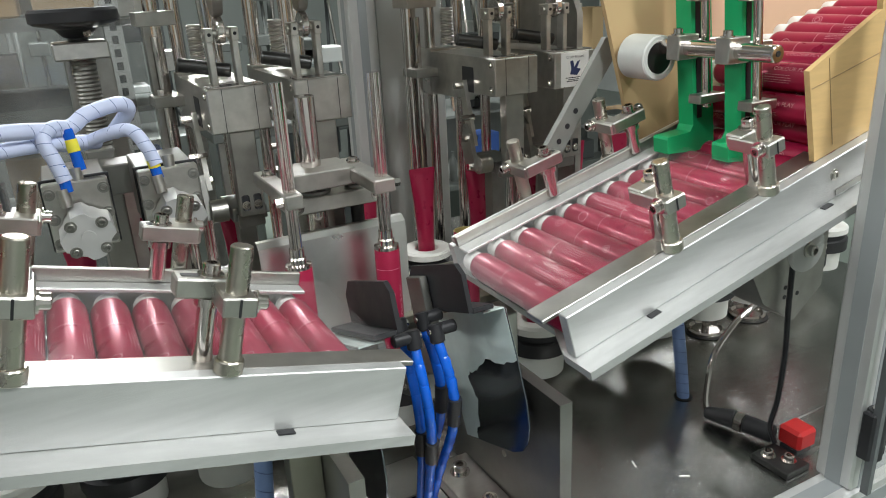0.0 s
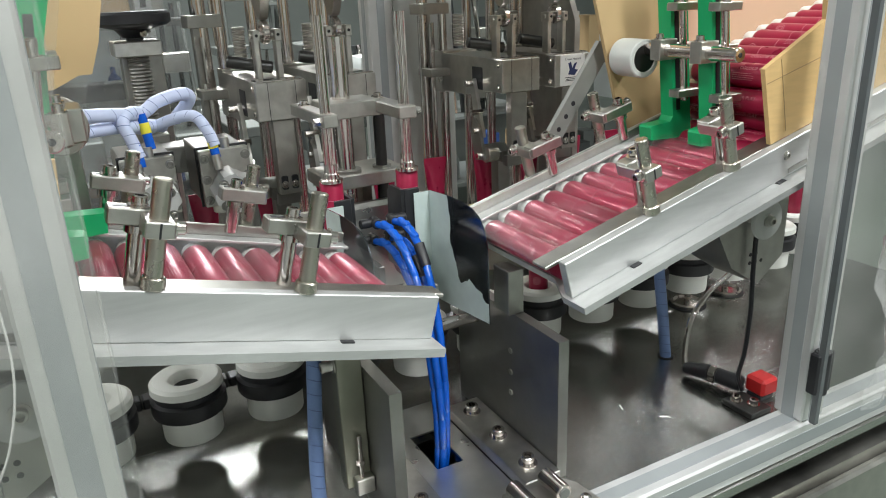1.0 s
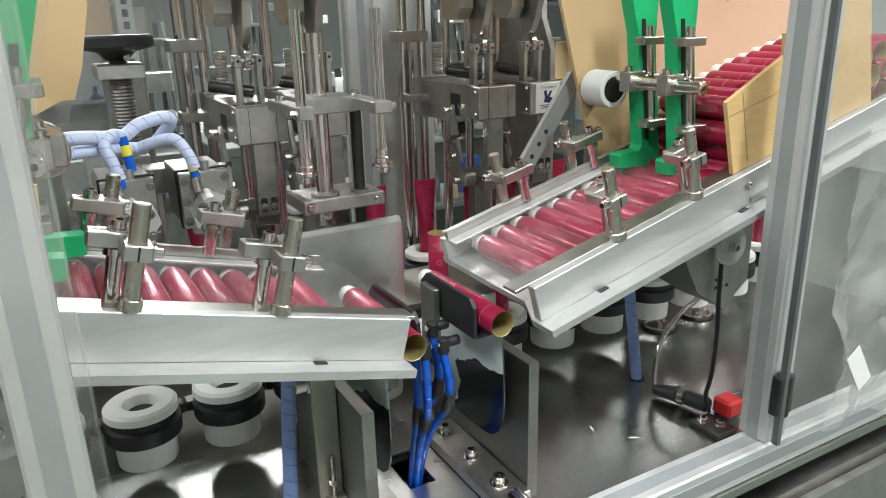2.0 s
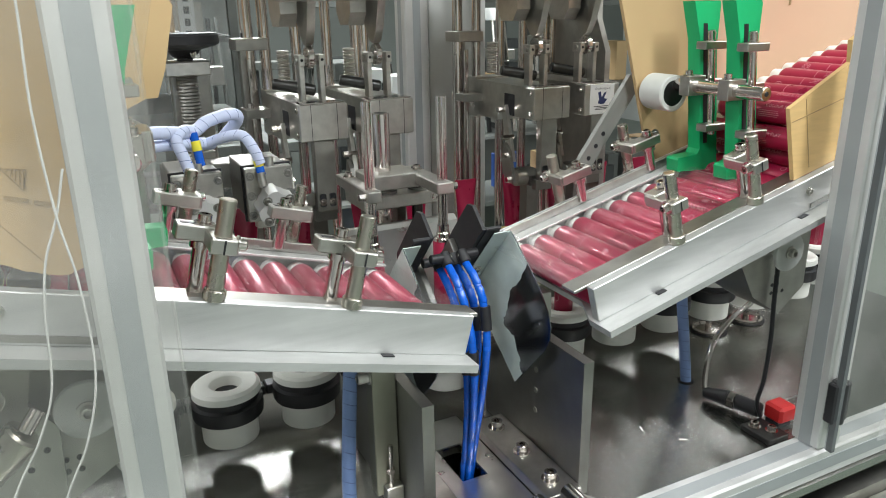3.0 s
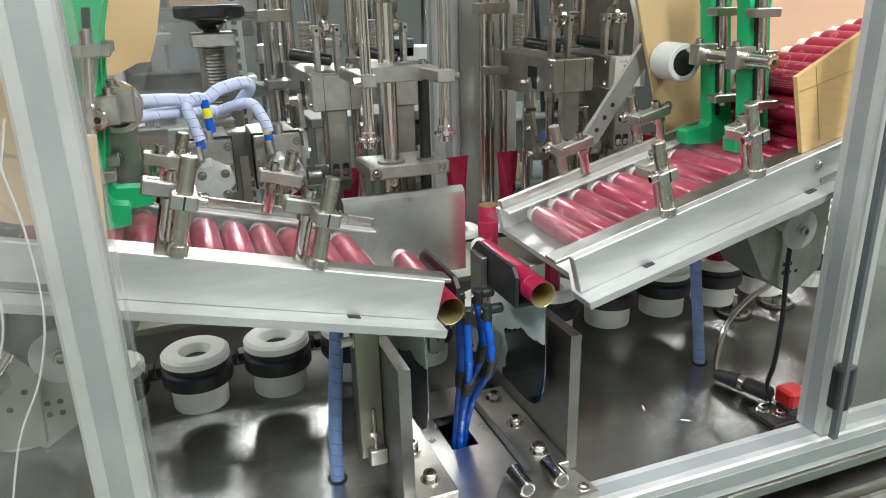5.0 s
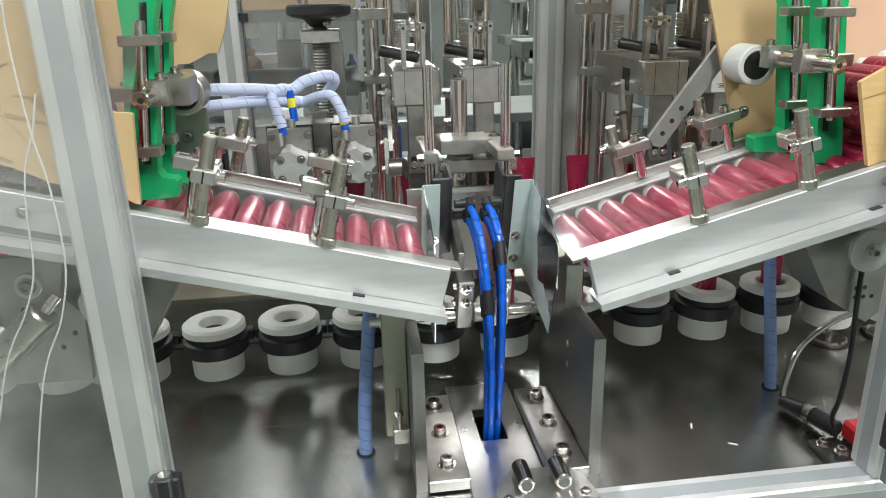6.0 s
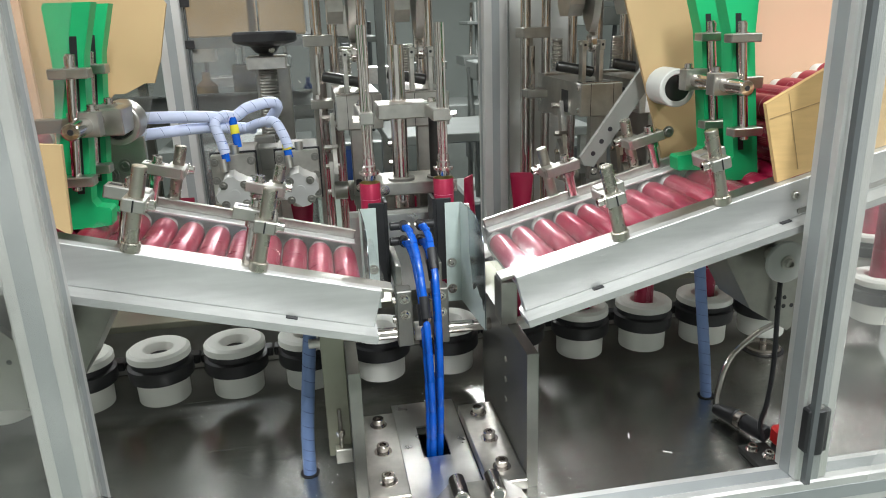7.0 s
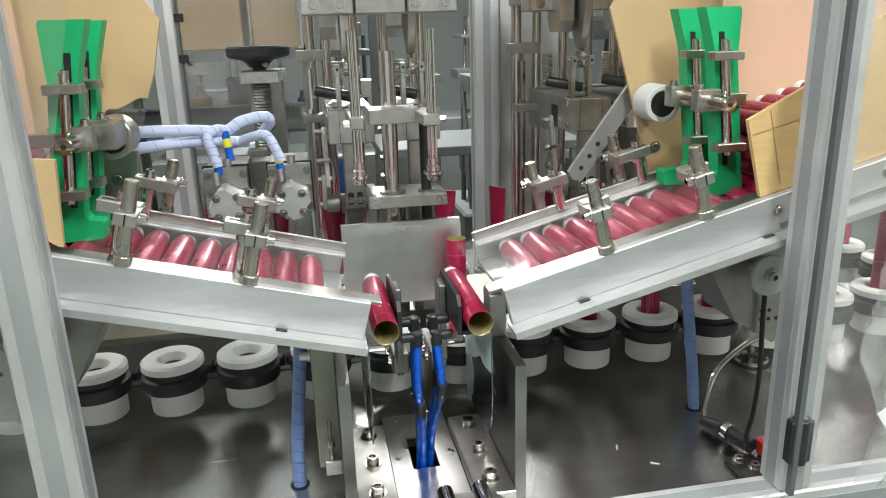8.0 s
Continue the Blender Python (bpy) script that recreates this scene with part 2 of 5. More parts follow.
def add_hose(bm, pts, r, seg=10, n=8, wrap=0.0, wrap_r=0.0):
    """A round hose along a soft curve; wrap: the pitch of a spiral band whose seam is recessed."""
    path = smooth_path(pts, n)
    up = Vector((0.3, 0.2, 1)).normalized()
    loops = []
    run = 0.0
    for i, p in enumerate(path):
        d = (path[min(i + 1, len(path) - 1)] - path[max(i - 1, 0)]).normalized()
        s = d.cross(up)
        if s.length < 1e-4:
            s = d.cross(Vector((1, 0, 0)))
        s.normalize()
        u = s.cross(d).normalized()
        up = u
        if i:
            run += (p - path[i - 1]).length
        rr = r
        loops.append([bm.verts.new(p + rr * (math.cos(2 * math.pi * k / seg) * s + math.sin(2 * math.pi * k / seg) * u)) for k in range(seg)])
    for a, b in zip(loops, loops[1:]):
        for k in range(seg):
            j = (k + 1) % seg
            bm.faces.new((a[k], a[j], b[j], b[k]))
    bm.faces.new(loops[0][::-1])
    bm.faces.new(loops[-1])


def shade(bm, angle=35.0):
    bmesh.ops.recalc_face_normals(bm, faces=bm.faces[:])
    lim = radians(angle)
    for f in bm.faces:
        f.smooth = True
    for e in bm.edges:
        if len(e.link_faces) != 2 or e.calc_face_angle(0.0) > lim:
            e.smooth = False


def mesh_of(name, bm, mat, angle=35.0):
    shade(bm, angle)
    me = bpy.data.meshes.new(name)
    bm.to_mesh(me)
    bm.free()
    for mm in (mat if isinstance(mat, (list, tuple)) else [mat]):
        me.materials.append(mm)
    return me


def part(name, bm, mat, parent, label=""):
    """One mesh object under a thing or a part."""
    ob = new(name, mesh_of(name, bm, mat))
    ob.parent = parent
    if label:
        ob["label"] = label
    return ob


def thing(name, at, label, category, group="", kind=""):
    """An empty at the base of a thing; its parts hang under it, in its own space."""
    ob = new(name)
    ob.empty_display_size = 0.02
    ob.matrix_world = at if isinstance(at, Matrix) else Matrix.Translation(at)
    return tagged(ob, label, category, group, kind)


def solid(name, bm, mat, label, category, group="", kind="", at=None):
    """A thing that is one mesh."""
    ob = new(name, mesh_of(name, bm, mat))
    if at is not None:
        ob.matrix_world = at
    return tagged(ob, label, category, group, kind)


def bolt(bm, at, axis, r=0.0065, h=0.008, m=None):
    """A socket-head screw with its hexagon hole and a washer."""
    at, axis = Vector(at), Vector(axis).normalized()
    q = Matrix.Translation(at) @ axis.to_track_quat("Z", "Y").to_matrix().to_4x4()
    if m is not None:
        q = m @ q
    add_lathe(bm, [(r * 1.45, 0), (r * 1.45, 0.0015), (r, 0.0015), (r, h - 0.0008), (r - 0.0008, h), (r * 0.58, h)], 16, q, True)
    add_lathe(bm, [(r * 0.58, h), (r * 0.55, h * 0.45)], 6, q, False, True)


def screws(parent, name, places, axis, r, h, mat=None, label="", m=None):
    """Screws alike, each a part of its own."""
    for at in places:
        bm = bm_new()
        bolt(bm, at, axis, r, h, m)
        part(name, bm, mat or CHROME, parent, label)


def add_holed_plate(bm, xs, ys, z0, z1):
    """A plate over four x and four y lines with its middle field left open."""
    grid = {}
    for k, z in enumerate((z0, z1)):
        for i, x in enumerate(xs):
            for j, y in enumerate(ys):
                grid[i, j, k] = bm.verts.new((x, y, z))
    for i in range(3):
        for j in range(3):
            if (i, j) == (1, 1):
                continue
            for k in (0, 1):
                bm.faces.new((grid[i, j, k], grid[i + 1, j, k], grid[i + 1, j + 1, k], grid[i, j + 1, k]))
    def wall(i, j, i2, j2):
        bm.faces.new((grid[i, j, 0], grid[i2, j2, 0], grid[i2, j2, 1], grid[i, j, 1]))
    for a in range(3):
        wall(a, 0, a + 1, 0), wall(a, 3, a + 1, 3), wall(0, a, 0, a + 1), wall(3, a, 3, a + 1)
    wall(1, 1, 2, 1), wall(1, 2, 2, 2), wall(1, 1, 1, 2), wall(2, 1, 2, 2)

# ---------------------------------------------------------------- clockwork
T0, CYCLE = 0.02, 1.525
PITCH = 0.1085
PIVOT_Y, PIVOT_Z = 0.114, 0.146
TUBE_R, TUBE_L = 0.015, 0.180
SLOPE = radians(14.6)
HOLD_X, HOLD_Y, HOLD_Z = PITCH / 2, 0.009, 0.249
LANE_Z, LANE_STEP = 0.249, 0.0312
FRONT_Y, BACK_Y, RUN = 0.213, 0.553, 1.636
LANE_GAP, LANE_Y = 0.023, 0.004


def ease(u):
    u = min(1.0, max(0.0, u))
    return u * u * (3 - 2 * u)


def phase(t):
    """Which cycle of the machine this is, and the seconds since its swing arm was halfway down."""
    k = math.floor((t - T0 + 0.21) / CYCLE)
    return k, t - T0 - k * CYCLE


def arm_up(t):
    s = phase(t)[1]
    return 1 - ease((s + 0.21) / 0.27) if s < 0.3 else ease((s - 0.45) / 0.29)


def chain_steps(t):
    k, s = phase(t)
    return 2 * (k + ease((s - 0.02) / 0.56))


def plunger_tip(t):
    s = phase(t)[1]
    if s < 0.5:
        return 0.266 + 0.111 * ease((s - 0.04) / 0.38)
    return 0.377 - 0.111 * min(1.0, max(0.0, (s - 0.73) / 0.58)) ** 1.15


def loop_pose(d):
    """A place on the oval chain, d metres on from the middle of its front run, and its heading in degrees."""
    r = (BACK_Y - FRONT_Y) / 2
    total = 2 * RUN + 2 * math.pi * r
    d = (d + RUN / 2) % total
    if d < RUN:
        return d - RUN / 2, FRONT_Y, 0.0
    d -= RUN
    if d < math.pi * r:
        a = d / r
        return RUN / 2 + r * math.sin(a), FRONT_Y + r - r * math.cos(a), math.degrees(a)
    d -= math.pi * r
    if d < RUN:
        return RUN / 2 - d, BACK_Y, 180.0
    a = (d - RUN) / r
    return -RUN / 2 - r * math.sin(a), BACK_Y - r + r * math.cos(a), 180 + math.degrees(a)


KEY_S = (-0.21, -0.17, -0.13, -0.08, -0.03, 0.02, 0.07, 0.12, 0.17, 0.22, 0.27, 0.32, 0.37, 0.42, 0.46, 0.5, 0.54, 0.58, 0.62, 0.66, 0.7, 0.74,
         0.84, 0.94, 1.04, 1.14, 1.24, 1.34)
KEY_T = sorted({0.0, 8.0} | {round(T0 + k * CYCLE + s, 3) for k in range(-1, 6) for s in KEY_S if 0 <= T0 + k * CYCLE + s <= 8.0})


def key_thing(ob, pose_at):
    """Keys a thing by its clockwork, leaving out rows between which it rests."""
    rows = [(t, pose_at(t)) for t in KEY_T]

    def same(a, b):
        return max(abs(a[i][j] - b[i][j]) for i in range(4) for j in range(4)) < 1e-5
    kept = [r for i, r in enumerate(rows) if i in (0, len(rows) - 1) or not (same(r[1], rows[i - 1][1]) and same(r[1], rows[i + 1][1]))]
    walk(ob, kept)


# ---------------------------------------------------------------- hall
def build_hall():
    bm = bm_new()
    add_box(bm, (-6, -4, -0.9), (6, 7, -0.85))
    solid("floor", bm, FLOOR_GREEN, "grey-green painted concrete factory floor", "floor", kind="structure")
    bm = bm_new()
    add_box(bm, (-6, -4, 2.25), (6, 7, 2.3))
    solid("ceiling", bm, HALL_CEIL, "white factory ceiling", "ceiling", kind="structure")
    for name, lo, hi in (("wall_north", (-6, 7, -0.9), (6, 7.1, 2.3)), ("wall_south", (-6, -4.1, -0.9), (6, -4, 2.3)),
                         ("wall_east", (6, -4.1, -0.9), (6.1, 7.1, 2.3)), ("wall_west", (-6.1, -4.1, -0.9), (-6, 7.1, 2.3))):
        bm = bm_new()
        add_box(bm, lo, hi)
        # only the north wall takes the darkened colour, for a dim background
        solid(name, bm, HALL_WALL_DIMMED if name == "wall_north" else HALL_WALL, "pale painted factory wall" if name != "wall_north" else "factory wall in a darkened grey-green that dims the background", "wall", kind="structure")
    for lx, ly, _ in LAMPS:
        lamp = thing("ceiling_lamp", (lx, ly, 2.25), "white fluorescent lamp housing, unseen, for table reflections and fill light", "lamp", "fluorescent ceiling lamps")
        bm = bm_new()
        add_box(bm, (-0.18, -0.60, -0.06), (0.18, 0.60, 0.0), 0.004)
        part("housing", bm, HALL_CEIL, lamp)
        for sx in (-0.08, 0.08):
            bm = bm_new()
            add_rod(bm, (sx, -0.55, -0.08), (sx, 0.55, -0.08), 0.014, 12)
            part("fluorescent_tube", bm, GLOW, lamp, "glowing fluorescent tube")


# ---------------------------------------------------------------- machine bed and frame
def build_bed():
    bed = new("machine_bed")
    tagged(bed, "stainless steel machine table top with a hose slot", "machine table", kind="structure")
    bm = bm_new()
    X0, X1, Y0, Y1 = -1.05, 1.05, -0.19, 1.0
    hx, hy0, hy1 = 0.019, 0.018, 0.098
    add_holed_plate(bm, (X0, -hx, hx, X1), (Y0, hy0, hy1, Y1), -0.012, 0.0)
    part("table_top", bm, TABLE, bed)
    bm = bm_new()
    add_holed_plate(bm, (-0.047, -0.0185, 0.0185, 0.047), (-0.145, 0.0185, 0.0975, 0.165), 0.0002, 0.0025)
    part("slot_cover", bm, BRIGHT_PLATE, bed, "bright stainless cover sheet round the hose slot")
    bm = bm_new()
    add_box(bm, (-1.02, -0.186, -0.85), (1.02, 0.98, -0.05))
    part("cabinet", bm, STEEL_GREY, bed, "stainless cabinet under the table")
    for x0, x1 in ((-1.0, -0.42), (-0.40, 0.27), (0.29, 1.0)):
        bm = bm_new()
        add_box(bm, (x0, -0.2, -0.8), (x1, -0.187, -0.065), 0.004)
        part("cabinet_door", bm, STEEL_GREY, bed)
    # flat black discs paint the shade inside the bores; the table stays whole
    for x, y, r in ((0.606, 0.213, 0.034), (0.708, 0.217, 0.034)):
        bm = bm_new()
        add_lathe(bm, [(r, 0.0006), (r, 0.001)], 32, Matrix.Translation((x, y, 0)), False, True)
        part("dark_bore", bm, BLACK, bed, "black disc painted as the shaded inside of a table bore")


def profile_bar(name, lo, hi, axis, label, parent=None):
    """An aluminium frame profile with slot covers set into its faces."""
    c = [(lo[i] + hi[i]) / 2 for i in range(3)]
    th = thing(name, (0, 0, 0), label, "frame post" if axis == 2 else "frame rail", "aluminium frame of the machine")
    bm = bm_new()
    add_box(bm, lo, hi, 0.0025)
    part("profile", bm, ALU, th)
    a, b = [i for i in range(3) if i != axis]
    for face, other in ((a, b), (b, a)):
        for side in (0, 1):
            l, h = list(lo), list(hi)
            l[other], h[other] = c[other] - 0.0085, c[other] + 0.0085
            if side == 0:
                l[face], h[face] = lo[face] - 0.0006, lo[face] + 0.001
            else:
                l[face], h[face] = hi[face] - 0.001, hi[face] + 0.0006
            bm = bm_new()
            add_box(bm, l, h)
            part("slot_cover", bm, ALU_GROOVE, th, "grey cover strip in the profile slot")
    return th


def build_frame():
    profile_bar("frame_post", (0.386, -0.183, 0.042), (0.427, -0.142, 1.05), 2, "silver aluminium profile post beside the door opening")
    profile_bar("frame_post", (-0.400, -0.183, 0.042), (-0.360, -0.143, 1.05), 2, "silver aluminium profile post with a clear door hung on it")
    profile_bar("frame_rail", (-1.0, -0.186, 0.0), (1.0, -0.146, 0.042), 0, "silver aluminium sill along the front of the table")
    profile_bar("frame_rail", (-1.0, -0.186, 1.05), (1.0, -0.146, 1.09), 0, "silver aluminium top rail of the front frame")
    profile_bar("frame_post", (0.25, 0.78, 0.0), (0.305, 0.835, 1.05), 2, "silver aluminium profile post at the rear of the machine")
    profile_bar("frame_post", (-0.42, 0.76, 0.0), (-0.37, 0.81, 1.05), 2, "silver aluminium profile post at the rear of the machine")
    profile_bar("frame_rail", (-1.0, 0.79, 1.05), (1.0, 0.83, 1.09), 0, "silver aluminium rear top rail")
    # clear doors
    for name, x0, x1, lab in (("door_1", -1.0, -0.350, "clear acrylic side door, slightly scratched"), ("door_2", 0.388, 1.0, "clear acrylic door hung on black hinges")):
        th = thing(name, (0, 0, 0), lab, "door", kind="structure")
        bm = bm_new()
        add_box(bm, (x0, -0.200, 0.052), (x1, -0.194, 1.04))
        p = part("pane", bm, CLEAR, th)
        p.visible_shadow = False
        bm = bm_new()
        # the right pane's edge is a wider, dark acrylic strip
        e, w, rim = (x1, 0.0012, CLEAR) if x0 < 0 else (x0, 0.0032, CLEAR_EDGE)
        add_box(bm, (e - w, -0.201, 0.05), (e + w, -0.193, 1.042))
        part("pane_edge", bm, rim, th, "polished edge of the sheet" if x0 < 0 else "dark strip along the acrylic sheet's edge")
    rp = thing("rear_door", (0, 0, 0), "hazy clear acrylic rear door of the machine", "door", kind="structure")
    bm = bm_new()
    add_box(bm, (-0.362, 0.776, 0.03), (-0.115, 0.780, 1.04))
    part("pane", bm, HAZY, rp).visible_shadow = False
    bm = bm_new()
    add_box(bm, (-0.366, 0.774, 0.03), (-0.362, 0.782, 1.04))
    part("pane_edge", bm, CLEAR_EDGE, rp)
    for z in (0.36, 0.52, 0.60):
        bm = bm_new()
        add_box(bm, (-0.372, 0.768, z), (-0.352, 0.7735, z + 0.016), 0.001)
        part("rear_hinge", bm, BLACK, rp, "small black hinge leaf")
    for x in (0.396, -0.356):
        for z in (0.115, 0.9):
            h = thing("hinge", (x, -0.1915, z), "black plastic door hinge with a steel pin", "hinge", "black door hinges")
            bm = bm_new()
            add_rod(bm, (0, 0, -0.028), (0, 0, 0.028), 0.010, 16, bevel=0.001)
            add_box(bm, (-0.014, -0.006, -0.027), (0.014, 0.008, 0.027), 0.002)
            part("knuckle", bm, BLACK, h)
            bm = bm_new()
            add_rod(bm, (0, 0, 0.028), (0, 0, 0.0295), 0.006, 12)
            part("pin", bm, CHROME, h, "steel hinge pin")


def build_brackets():
    for sg in (-1, 1):
        th = thing("bearing_bracket", (0, 0, 0), "steel angle bracket bolted to the machine table", "bracket", "pair of bolted steel brackets")
        bm = bm_new()
        add_box(bm, (sg * 0.048, -0.078, 0.003), (sg * 0.098, 0.118, 0.018), 0.0012)
        foot = part("foot_plate", bm, STEEL, th)
        bm = bm_new()
        add_prism(bm, [(-0.070, 0.0), (-0.070, 0.184), (0.165, 0.184), (0.165, 0.0)], sg * 0.0985, sg * 0.1125, "x")
        upright = part("upright_plate", bm, STEEL_DARK, th)
        for y in (-0.046, 0.021, 0.088):
            bm = bm_new()
            bolt(bm, (sg * 0.0725, y, 0.018), (0, 0, 1), 0.0082, 0.0115)
            part("socket_screw", bm, CHROME, foot, "bright socket-head screw with washer")
        for z in (0.07, 0.10, 0.13):
            bm = bm_new()
            add_rod(bm, (sg * 0.0975, 0.03, z), (sg * 0.0984, 0.03, z), 0.004, 12)
            part("screw_plug", bm, STEEL, upright)
        bm = bm_new()
        add_box(bm, (sg * 0.090, 0.02, 0.184), (sg * 0.112, 0.055, 0.242), 0.001)
        part("spacer_block", bm, STEEL_GREY, th)
    # adjusting slide beside the bracket
    th = thing("adjusting_slide", (0, 0, 0), "small steel adjusting slide with a white-tipped screw", "slide")
    bm = bm_new()
    add_box(bm, (-0.142, 0.0, 0.035), (-0.113, 0.02, 0.235), 0.001)
    part("slide_bar", bm, GREEN_STEEL, th)
    bm = bm_new()
    add_box(bm, (-0.134, -0.012, 0.03), (-0.113, 0.004, 0.05), 0.001)
    part("stop_lug", bm, STEEL, th)
    bm = bm_new()
    add_rod(bm, (-0.126, -0.006, 0.05), (-0.126, -0.006, 0.105), 0.003, 10)
    add_rod(bm, (-0.126, -0.006, 0.068), (-0.126, -0.006, 0.074), 0.0055, 6)
    part("adjusting_screw", bm, CHROME, th)
    screws(th, "clamp_screw", [(-0.142, 0.01, z) for z in (0.19, 0.212)], (-1, 0, 0), 0.006, 0.014, STEEL)
    # magnetic catch on the sill
    th = thing("door_catch", (0, 0, 0), "bright steel door catch plate with two magnets on the sill", "door catch")
    bm = bm_new()
    add_prism(bm, [(-0.035, -0.178), (0.075, -0.178), (0.070, -0.142), (0.054, -0.118), (-0.010, -0.118), (-0.030, -0.142)], 0.0425, 0.0545, "z")
    part("plate", bm, STEEL, th)
    for x in (-0.001, 0.040):
        bm = bm_new()
        add_rod(bm, (x, -0.160, 0.0640), (x, -0.124, 0.0640), 0.0095, 20, bevel=0.001)
        part("magnet_barrel", bm, CHROME, th)
        bm = bm_new()
        add_rod(bm, (x, -0.1615, 0.0640), (x, -0.1595, 0.0640), 0.006, 16)
        part("magnet_face", bm, FAR_GREY, th)
    screws(th, "screw", [(x, -0.168, 0.0545) for x in (-0.022, 0.062)], (0, 0, 1), 0.0045, 0.005)


# ---------------------------------------------------------------- chutes
def chute_matrix(sg):
    """Chute space (up the slope, across, above the floor of the chute) to the world."""
    c, s = math.cos(SLOPE), math.sin(SLOPE)
    return Matrix(((sg * c, 0, -sg * s, sg * HOLD_X), (0, 1, 0, 0), (s, 0, c, LANE_Z), (0, 0, 0, 1)))


def build_chute(sg):
    M = chute_matrix(sg)
    side = "feed chute of milled aluminium sloping down to the swing arm"
    ch = thing("feed_chute", (0, 0, 0), "silver " + side, "feed chute", "pair of sloping feed chutes")
    END = 0.80
    P0, W0 = (0.027, 0.031) if sg > 0 else (0.025, 0.028)
    bm = bm_new()
    P1 = P0 + 0.018
    add_prism(bm, [(P0, -0.134), (END, -0.134), (END, 0.128), (P1, 0.128), (P1, -0.06), (P0, -0.098)], -0.008, 0.0, "z")
    bmesh.ops.transform(bm, matrix=M, verts=bm.verts)
    part("floor_plate", bm, ALU_WALL, ch)
    bm = bm_new()
    add_box(bm, (W0, -0.110, 0.0), (END, -0.098, 0.042), 0.0008, M)
    part("front_wall", bm, ALU_WALL, ch)
    bm = bm_new()
    add_box(bm, (P1, 0.112, 0.0), (END, 0.124, 0.030), 0.0008, M)
    part("back_wall", bm, ALU_WALL, ch)
    bm = bm_new()
    add_box(bm, (P1, 0.098, 0.034), (0.40, 0.104, 0.046), 0.0008, M)
    part("guide_rail", bm, STEEL_GREY, ch)
    bm = bm_new()
    add_box(bm, (P1, 0.105, 0.036), (0.40, 0.110, 0.044), 0.0008, M)
    part("guide_rail", bm, ALU, ch)
    bm = bm_new()
    add_box(bm, (W0 - 0.014, -0.094, 0.0355), (0.37, -0.070, 0.0395), 0.0006, M)
    part("hold_down_strip", bm, STEEL_GREY, ch, "dull steel hold-down strip")
    bm = bm_new()
    add_box(bm, (0.02, -0.069, 0.0365), (0.33, 0.096, 0.0385), 0, M)
    p = part("clear_cover", bm, CLEAR_COVER, ch, "clear acrylic cover over the tubes")
    p.visible_shadow = False
    bm = bm_new()
    add_box(bm, (P1, 0.079, 0.0315), (0.345, 0.0975, 0.0345), 0.0006, M)
    part("cap_guard", bm, ALU, ch, "aluminium strip over the tube caps")
    for X in (0.115, 0.342):
        bm = bm_new()
        add_box(bm, (X - 0.006, -0.1175, 0.0), (X + 0.006, -0.1115, 0.0012), 0, M)
        part("slot", bm, BLACK, ch, "dark milled slot")
    for X in (0.36, 0.43, 0.50):
        bm = bm_new()
        bolt(bm, M @ Vector((X, -0.110, 0.026)), (0, -1, 0), 0.004, 0.003)
        part("screw", bm, STEEL, ch)
    bm = bm_new()
    add_box(bm, (0.36, -0.1112, 0.003), (0.60, -0.1102, 0.009), 0, M)
    part("groove", bm, STEEL_DARK, ch, "milled groove in the front wall")
    for X, yb, yf, z0, zt, front in ((0.156, -0.1035, -0.076, 0.042, 0.128, True), (0.278, -0.1035, -0.076, 0.042, 0.128, True),
                                     (0.151, 0.118, 0.096, 0.030, 0.110, False), (0.273, 0.118, 0.096, 0.030, 0.111, False)):
        cl = thing("clamp_stand", (0, 0, 0), "satin steel clamp stand holding the cover of the tube chute", "clamp stand", "clamp stands along the feed chutes")
        bm = bm_new()
        add_rod(bm, (X, yb, z0), (X, yb, zt), 0.0072, 20, bevel=0.001, m=M)
        add_rod(bm, (X, yb, z0), (X, yb, z0 + 0.010), 0.0095, 20, bevel=0.001, m=M)
        part("post", bm, NICKEL, cl)
        zb = zt - 0.043 if front else zt - 0.036
        bm = bm_new()
        y0, y1 = (yb - 0.013, yf + 0.006) if front else (yf - 0.006, yb + 0.013)
        a1 = (0.034 if sg < 0 else 0.023) if front else 0.038
        Xp = X + (0.011 if front else 0.022)
        add_box(bm, (X - 0.011, y0, zb - 0.001), (X + 0.011, y1, zb + 0.012), 0.0012, M)
        block = part("clamp_block", bm, STEEL, cl)
        bm = bm_new()
        add_box(bm, (X - 0.009, yf - 0.0095, zb + 0.0005), (X + a1, yf + 0.0095, zb + 0.0138), 0.0012, M)
        part("slotted_bar", bm, STEEL, cl)
        bm = bm_new()
        add_box(bm, (Xp - 0.004, yf - 0.003, zb + 0.0137), (X + a1 - 0.004, yf + 0.003, zb + 0.0142), 0, M)
        part("adjusting_slot", bm, BLACK, block, "dark adjusting slot")
        bm = bm_new()
        ye = y0 if yb < 0 else y1
        add_box(bm, (X - 0.0008, ye - 0.0003, zb - 0.0005), (X + 0.0008, ye + 0.0003 if yb > 0 else ye - 0.0006, zb + 0.0115), 0, M)
        part("clamp_slit", bm, BLACK, block, "dark clamping slit")
        bm = bm_new()
        add_rod(bm, (Xp, yf, 0.0397), (Xp, yf, zb), 0.0068, 18, m=M)
        pillar = part("pillar", bm, CHROME, cl)
        bm = bm_new()
        add_rod(bm, (Xp, yf, zb - 0.006), (Xp, yf, zb), 0.0095, 18, m=M)
        part("pillar_collar", bm, CHROME, pillar)
        bm = bm_new()
        bolt(bm, (Xp, yf, zb + 0.014), (0, 0, 1), 0.006, 0.009, M)
        part("top_screw", bm, CHROME, block)
        bm = bm_new()
